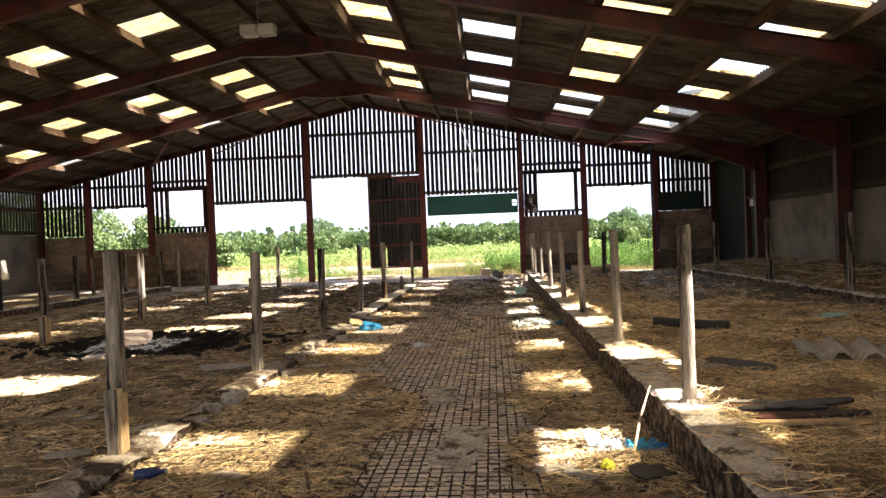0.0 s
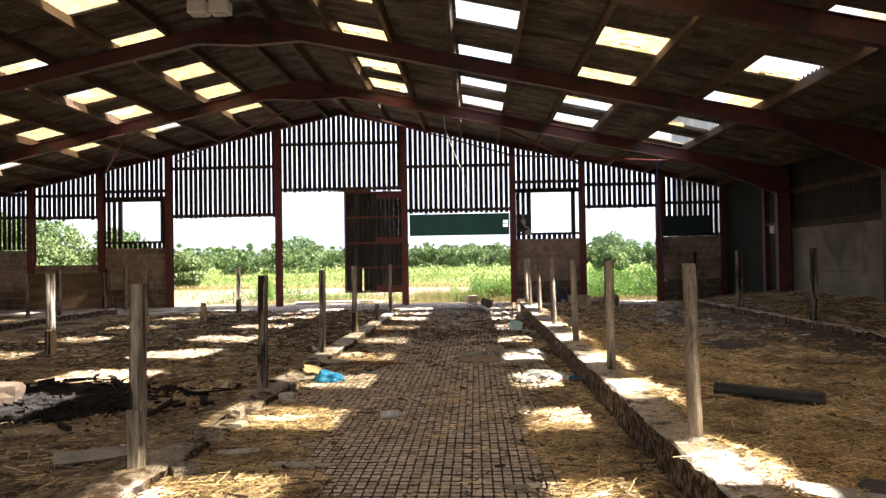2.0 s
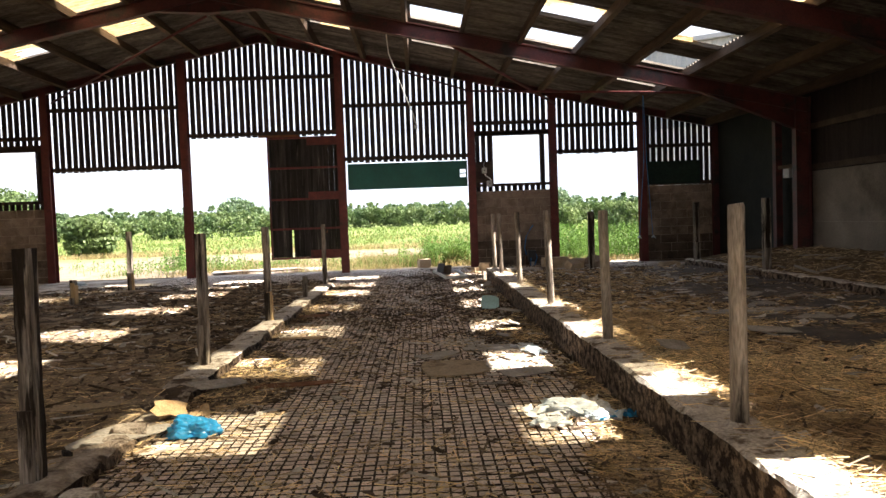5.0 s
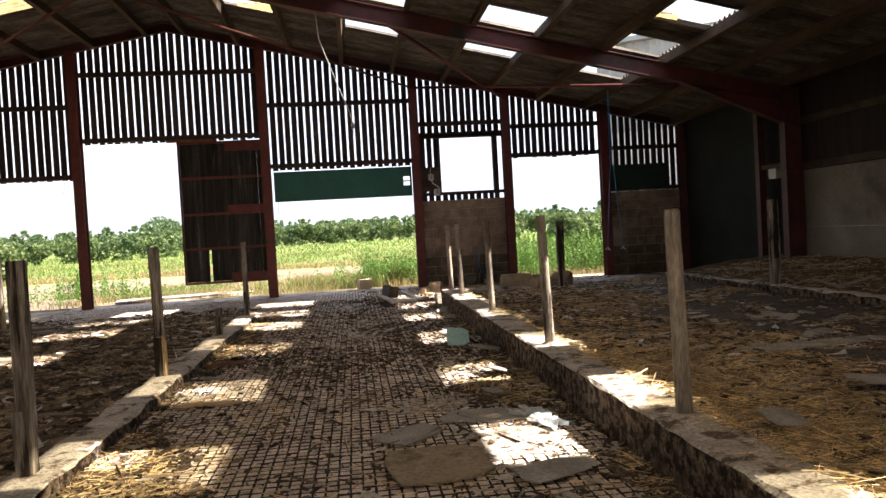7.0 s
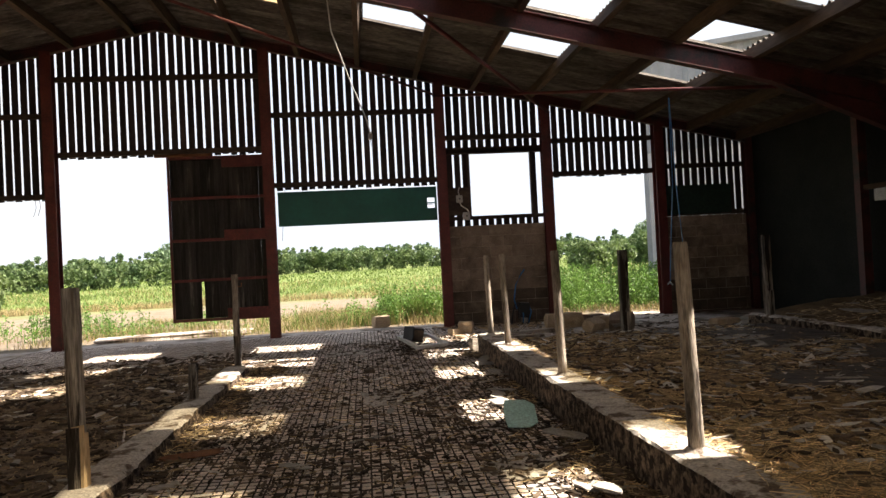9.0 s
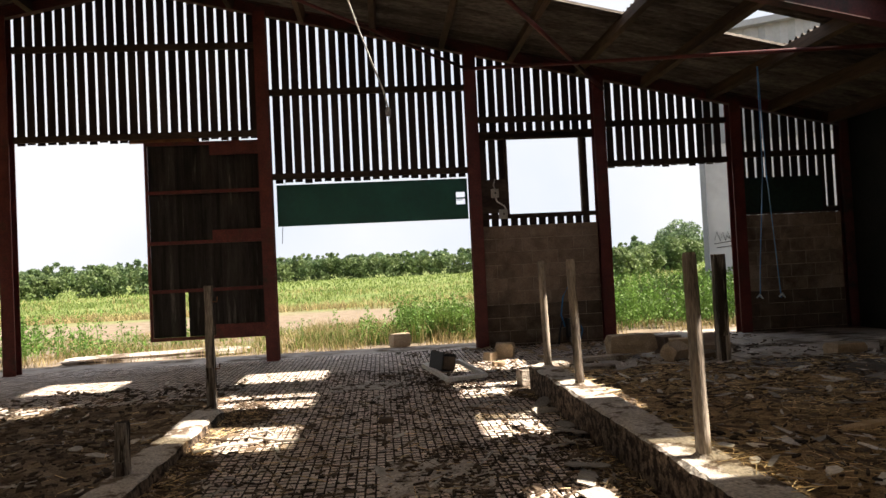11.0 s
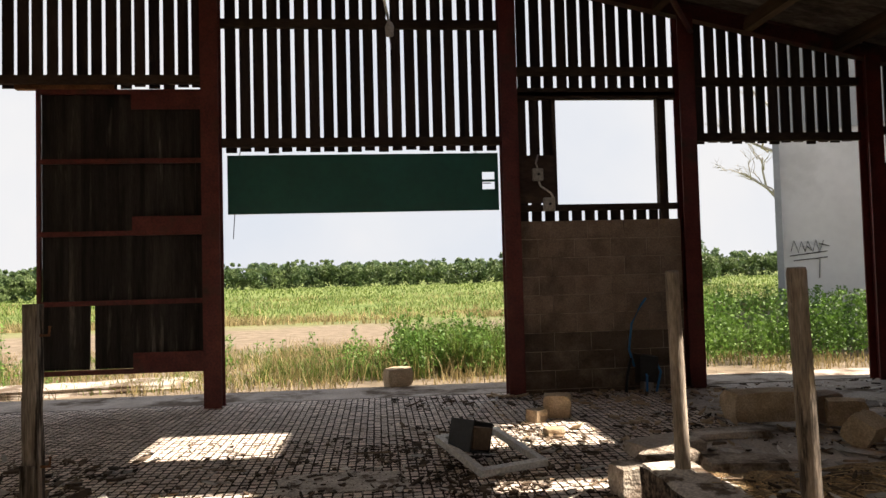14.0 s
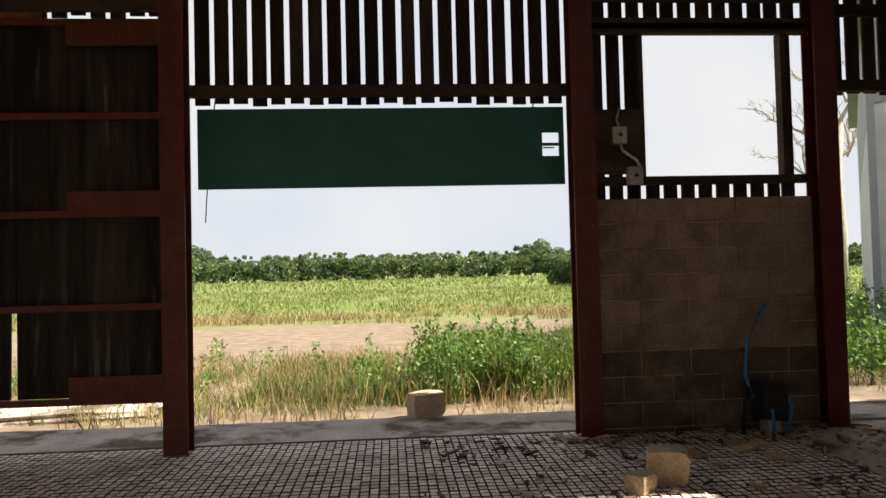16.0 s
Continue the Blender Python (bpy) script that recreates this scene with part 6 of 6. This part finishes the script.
def torn_film(x, y, w, d, turn, mat, seed, label):
    """A thin torn sheet in sharp folds."""
    s = Shape()
    n, m = 14, 8
    for j in range(m + 1):
        for i in range(n + 1):
            u, v = i / n - 0.5, j / m - 0.5
            h = abs(noise.noise((u * 4, v * 3, seed))) * 0.07 + abs(noise.noise((u * 9, v * 8, seed + 3))) * 0.03
            wob = 0.25 * noise.noise((u * 3, v * 3, seed + 7))
            s.v.append((w * (u + wob * 0.3), d * (v + wob * 0.5), h))
    for j in range(m):
        for i in range(n):
            a = j * (n + 1) + i
            if noise.noise((i * 0.35, j * 0.5, seed * 2.0)) > -0.28:
                s.f.append((a, a + 1, a + n + 2, a + n + 1))
    ob = solo("torn_plastic", s, mat, label, "plastic sheet")
    ob.matrix_world = Matrix.Translation((x, y, max(0.0, floor_z(x, y)) + 0.008)) @ Matrix.Rotation(radians(turn), 4, "Z")


for x, y, w, d, turn, mat, seed in ((0.5, 11.4, 0.6, 0.25, 10, WHITE, 1.3), (0.62, 11.3, 0.5, 0.2, -35, PALEBAG, 2.6), (0.4, 11.2, 0.4, 0.16, 50, WHITE, 3.1), (0.72, 11.5, 0.36, 0.18, 80, WHITE, 4.7), (0.55, 11.6, 0.35, 0.12, -10, PALEBAG, 5.2), (0.78, 11.2, 0.3, 0.1, 20, BLUEBAG, 8.8)):
    torn_film(x, y, w, d, turn, mat, seed, "torn white and blue feed sack plastic by the kerb")
torn_film(0.6, 13.7, 0.2, 0.6, 20, PALEBAG, 6.1, "clear plastic film lying against the kerb")
torn_film(0.58, 4.95, 0.2, 0.14, 25, PALEBAG, 7.7, "torn white sack on the straw")
torn_film(0.82, 4.9, 0.24, 0.14, -20, BLUEBAG, 9.3, "blue printed packet on the straw")
torn_film(-2.2, 11.75, 0.35, 0.2, 30, RAW, 2.2, "crumpled cream paper by the blue bag")


def worn_patch(x, y, w, d, turn):
    s = Shape().slab(outline(w, d, 0.3, 17), -0.02, 0.006)
    ob = tagged(part("floor_patch", s, KERB), "smooth pale concrete patch in the grooved floor", "floor", kind="structure")
    ob.matrix_world = Matrix.Translation((x, y, 0)) @ Matrix.Rotation(radians(turn), 4, "Z")


for x, y, w, d, turn in ((-0.32, 5.1, 0.34, 1.0, -8), (-0.55, 6.6, 0.3, 0.7, 5), (0.0, 14.4, 0.9, 0.5, 10), (-0.35, 18.7, 0.9, 0.9, 5), (-0.9, 22.6, 1.1, 0.6, 0), (0.3, 16.0, 0.6, 0.5, 30), (0.35, 13.3, 0.7, 0.7, 12)):
    worn_patch(x, y, w, d, turn)
for i, (x, y) in enumerate(((-2.35, 5.7), (-2.42, 6.1), (-2.3, 6.4), (-2.38, 8.5), (-2.3, 8.9), (-2.42, 9.3), (-2.35, 11.2), (-2.3, 11.8), (-2.45, 14.2), (-2.2, 7.6), (-2.15, 10.1), (-2.4, 3.9))):
    rock(x, y, 0.0, random.uniform(0.12, 0.26), random.uniform(0.1, 0.2), random.uniform(0.06, 0.11), random.uniform(0, 180), KERB if i % 3 else OLDKERB, "concrete_lump", "broken lump of kerb concrete in the litter", "rubble", 20 + i)

# broken blocks by the end wall
rock(1.16, 24.55, 0.0, 0.26, 0.21, 0.22, -18, CLAY, "concrete_block", "buff block standing on the floor by the wall", "block", 1)
rock(0.90, 24.35, 0.0, 0.16, 0.14, 0.12, 40, CLAY, "rubble", "small lump of rubble on the floor", "rubble", 2)
rock(0.92, 23.75, 0.0, 0.16, 0.13, 0.06, 10, CLAY, "rubble", "flat lump of rubble on the floor", "rubble", 5)
rock(2.75, 23.55, 0.1, 0.62, 0.3, 0.25, -3, CLAY, "concrete_block", "long buff block lying on the slab", "block", 7)
rock(3.3, 23.6, 0.06, 0.3, 0.28, 0.24, 12, BLOCK, "concrete_block", "broken grey block on the slab", "block", 11)
rock(3.38, 23.35, 0.06, 0.3, 0.22, 0.22, -25, CLAY, "concrete_block", "broken buff block on the slab", "block", 12)
rock(2.95, 22.5, 0.1, 0.32, 0.2, 0.2, 35, CLAY, "concrete_block", "tilted broken block by a stake", "block", 13, tilt=0.5)
rock(3.45, 22.6, 0.06, 0.34, 0.3, 0.28, -35, BLOCK, "concrete_block", "tilted grey block by a stake", "block", 14, tilt=0.4)
rock(1.45, 22.6, 0.09, 0.5, 0.3, 0.10, 20, SLABS, "concrete_lump", "flat broken concrete on the slab edge", "rubble", 15)
rock(2.1, 22.9, 0.09, 0.6, 0.2, 0.08, 5, SLABS, "concrete_lump", "flat broken concrete on the slab edge", "rubble", 16)
rock(0.98, 21.95, 0.0, 0.24, 0.2, 0.2, 10, OLDKERB, "rubble", "dark rounded stone at the kerb end", "rubble", 41)
rock(1.3, 22.15, 0.1, 0.4, 0.22, 0.12, 30, OLDKERB, "rubble", "broken dark concrete at the kerb end", "rubble", 42)
rock(1.75, 22.0, 0.1, 0.5, 0.25, 0.09, -10, OLDKERB, "rubble", "broken dark concrete at the kerb end", "rubble", 43)
rock(5.1, 22.4, 0.0, 0.4, 0.25, 0.22, 5, CLAY, "concrete_block", "block at the end of the bank kerb", "block", 17)
rock(-0.66, 20.5, 0.0, 0.13, 0.09, 0.05, 5, DUNG, "lump", "dark lump on the grooved floor", "rubble", 18)


def crate():
    ob = tagged(new("crate"), "tipped black plastic crate full of rubble", "crate")
    turn = Matrix.Translation((0.08, 22.98, 0.20)) @ Matrix.Rotation(radians(-50), 4, "Z") @ Matrix.Rotation(radians(-14), 4, "X")
    w = 0.115
    for a, b in (((-w, w, -w, -w + 0.012), "front"), ((-w, w, w - 0.012, w), "back")):
        part("side", Shape().box(a[0], a[1], a[2], a[3], -w, w, turn), BLACK, ob)
    part("side", Shape().box(-w, -w + 0.012, -w + 0.012, w - 0.012, -w, w, turn), BLACK, ob)
    part("bottom", Shape().box(-w + 0.012, w, -w + 0.012, w - 0.012, -w, -w + 0.012, turn), BLACK, ob)
    part("filling", Shape().box(-w + 0.02, w - 0.01, -w + 0.02, w - 0.02, -w + 0.014, w * 0.6, turn, worn=0.015), DUNG, ob, "brown rubble inside")


crate()


def lost_frame():
    ob = tagged(new("window_frame"), "white plastic window frame lying on the floor", "window frame")
    turn = Matrix.Translation((0.215, 22.93, 0.07)) @ Matrix.Rotation(radians(22), 4, "Z") @ Matrix.Rotation(0.16, 4, "X")
    w, d, t = 0.285, 0.36, 0.055
    part("bar", Shape().box(-w, w, -d, -d + t, 0, 0.05, turn), WHITE, ob)
    part("bar", Shape().box(-w, w, d - t, d, 0, 0.05, turn), WHITE, ob)
    part("bar", Shape().box(-w, -w + t, -d + t, d - t, 0, 0.05, turn), WHITE, ob)
    part("bar", Shape().box(w - t, w, -d + t, d - t, 0, 0.05, turn), WHITE, ob)


lost_frame()

loop = [(-2.2, 19.75, 0.03), (-2.0, 19.9, 0.03), (-1.75, 19.95, 0.03), (-1.6, 20.1, 0.035), (-1.7, 20.3, 0.04), (-1.85, 20.25, 0.045), (-1.8, 20.05, 0.05), (-1.55, 19.95, 0.03), (-1.35, 19.98, 0.02)]
solo("hose", Shape().tube(loop, 0.011, 7), CHIP, "thin pale hose lying in a loop", "hose", smooth=True)


def hose_drum():
    ob = tagged(new("pump"), "black pump with blue hoses against the block wall", "pump")
    part("body", Shape().box(2.42, 2.66, 25.62, 25.86, 0.12, 0.42, worn=0.03), BLACK, ob)
    part("foot", Shape().box(2.48, 2.6, 25.66, 25.8, 0.0, 0.13, worn=0.01), GREYPLASTIC, ob)
    part("hose", Shape().tube([(2.4, 25.75, 0.3), (2.36, 25.8, 0.5), (2.42, 25.85, 0.8), (2.55, 25.87, 1.02), (2.62, 25.88, 1.1)], 0.014, 7), BLUEHOSE, ob, smooth=True)
    part("hose", Shape().tube([(2.45, 25.7, 0.4), (2.5, 25.62, 0.2), (2.47, 25.55, 0.03)], 0.014, 7), BLUEHOSE, ob, smooth=True)
    part("hose", Shape().tube([(2.62, 25.68, 0.4), (2.66, 25.6, 0.25), (2.58, 25.55, 0.03)], 0.014, 7), BLUEHOSE, ob, smooth=True)
    part("lead", Shape().tube([(2.36, 25.75, 0.4), (2.3, 25.72, 0.2), (2.26, 25.66, 0.02)], 0.018, 7), BLACK, ob, smooth=True)


hose_drum()

# ---- grooved floor, cell by cell ----
CW, CD, GAP, CROSS = 0.066, 0.073, 0.0085, 0.0135


def cell(x, y, w, d):
    z = 0.0 + random.uniform(-0.003, 0.002)
    j = 0.002
    c = [(x + GAP / 2, y + CROSS / 2), (x + w - GAP / 2, y + CROSS / 2), (x + w - GAP / 2, y + d - CROSS / 2), (x + GAP / 2, y + d - CROSS / 2)]
    c = [(a + random.uniform(-j, j), b + random.uniform(-j, j)) for a, b in c]
    return [(a, b, -0.024) for a, b in c] + [(a + (0.002 if i in (0, 3) else -0.002), b + (0.002 if i in (0, 1) else -0.002), z + random.uniform(-0.001, 0.001)) for i, (a, b) in enumerate(c)]


FACES = ((4, 5, 6, 7), (0, 1, 5, 4), (1, 2, 6, 5), (2, 3, 7, 6), (3, 0, 4, 7))
grooved = tagged(new("floor_grooved"), "grooved concrete passage floor in small cells", "floor", kind="structure")
rest = Shape()


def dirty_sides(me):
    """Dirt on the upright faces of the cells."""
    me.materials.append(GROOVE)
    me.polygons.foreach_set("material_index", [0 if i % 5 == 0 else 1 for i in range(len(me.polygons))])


def lay(x0, x1, y0, y1, odd=0.0):
    row = 0
    y = y0
    while y < y1 - 0.02:
        x = x0 + (odd * (row % 2))
        while x < x1 - 0.03:
            w = min(CW, x1 - x)
            v = cell(x, y, w, CD)
            if 6.0 <= y < 6.8 and x0 < -2 and -1.7 < x < 0.2:
                s = Shape()
                s.v, s.f = v, list(FACES)
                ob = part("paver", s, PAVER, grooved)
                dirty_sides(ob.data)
            else:
                k = len(rest.v)
                rest.v += v
                rest.f += [tuple(k + i for i in f) for f in FACES]
            x += CW
        y += CD
        row += 1


lay(-2.26, 0.92, 0.9, 21.75)
lay(-7.0, 2.6, 21.78, 26.1)
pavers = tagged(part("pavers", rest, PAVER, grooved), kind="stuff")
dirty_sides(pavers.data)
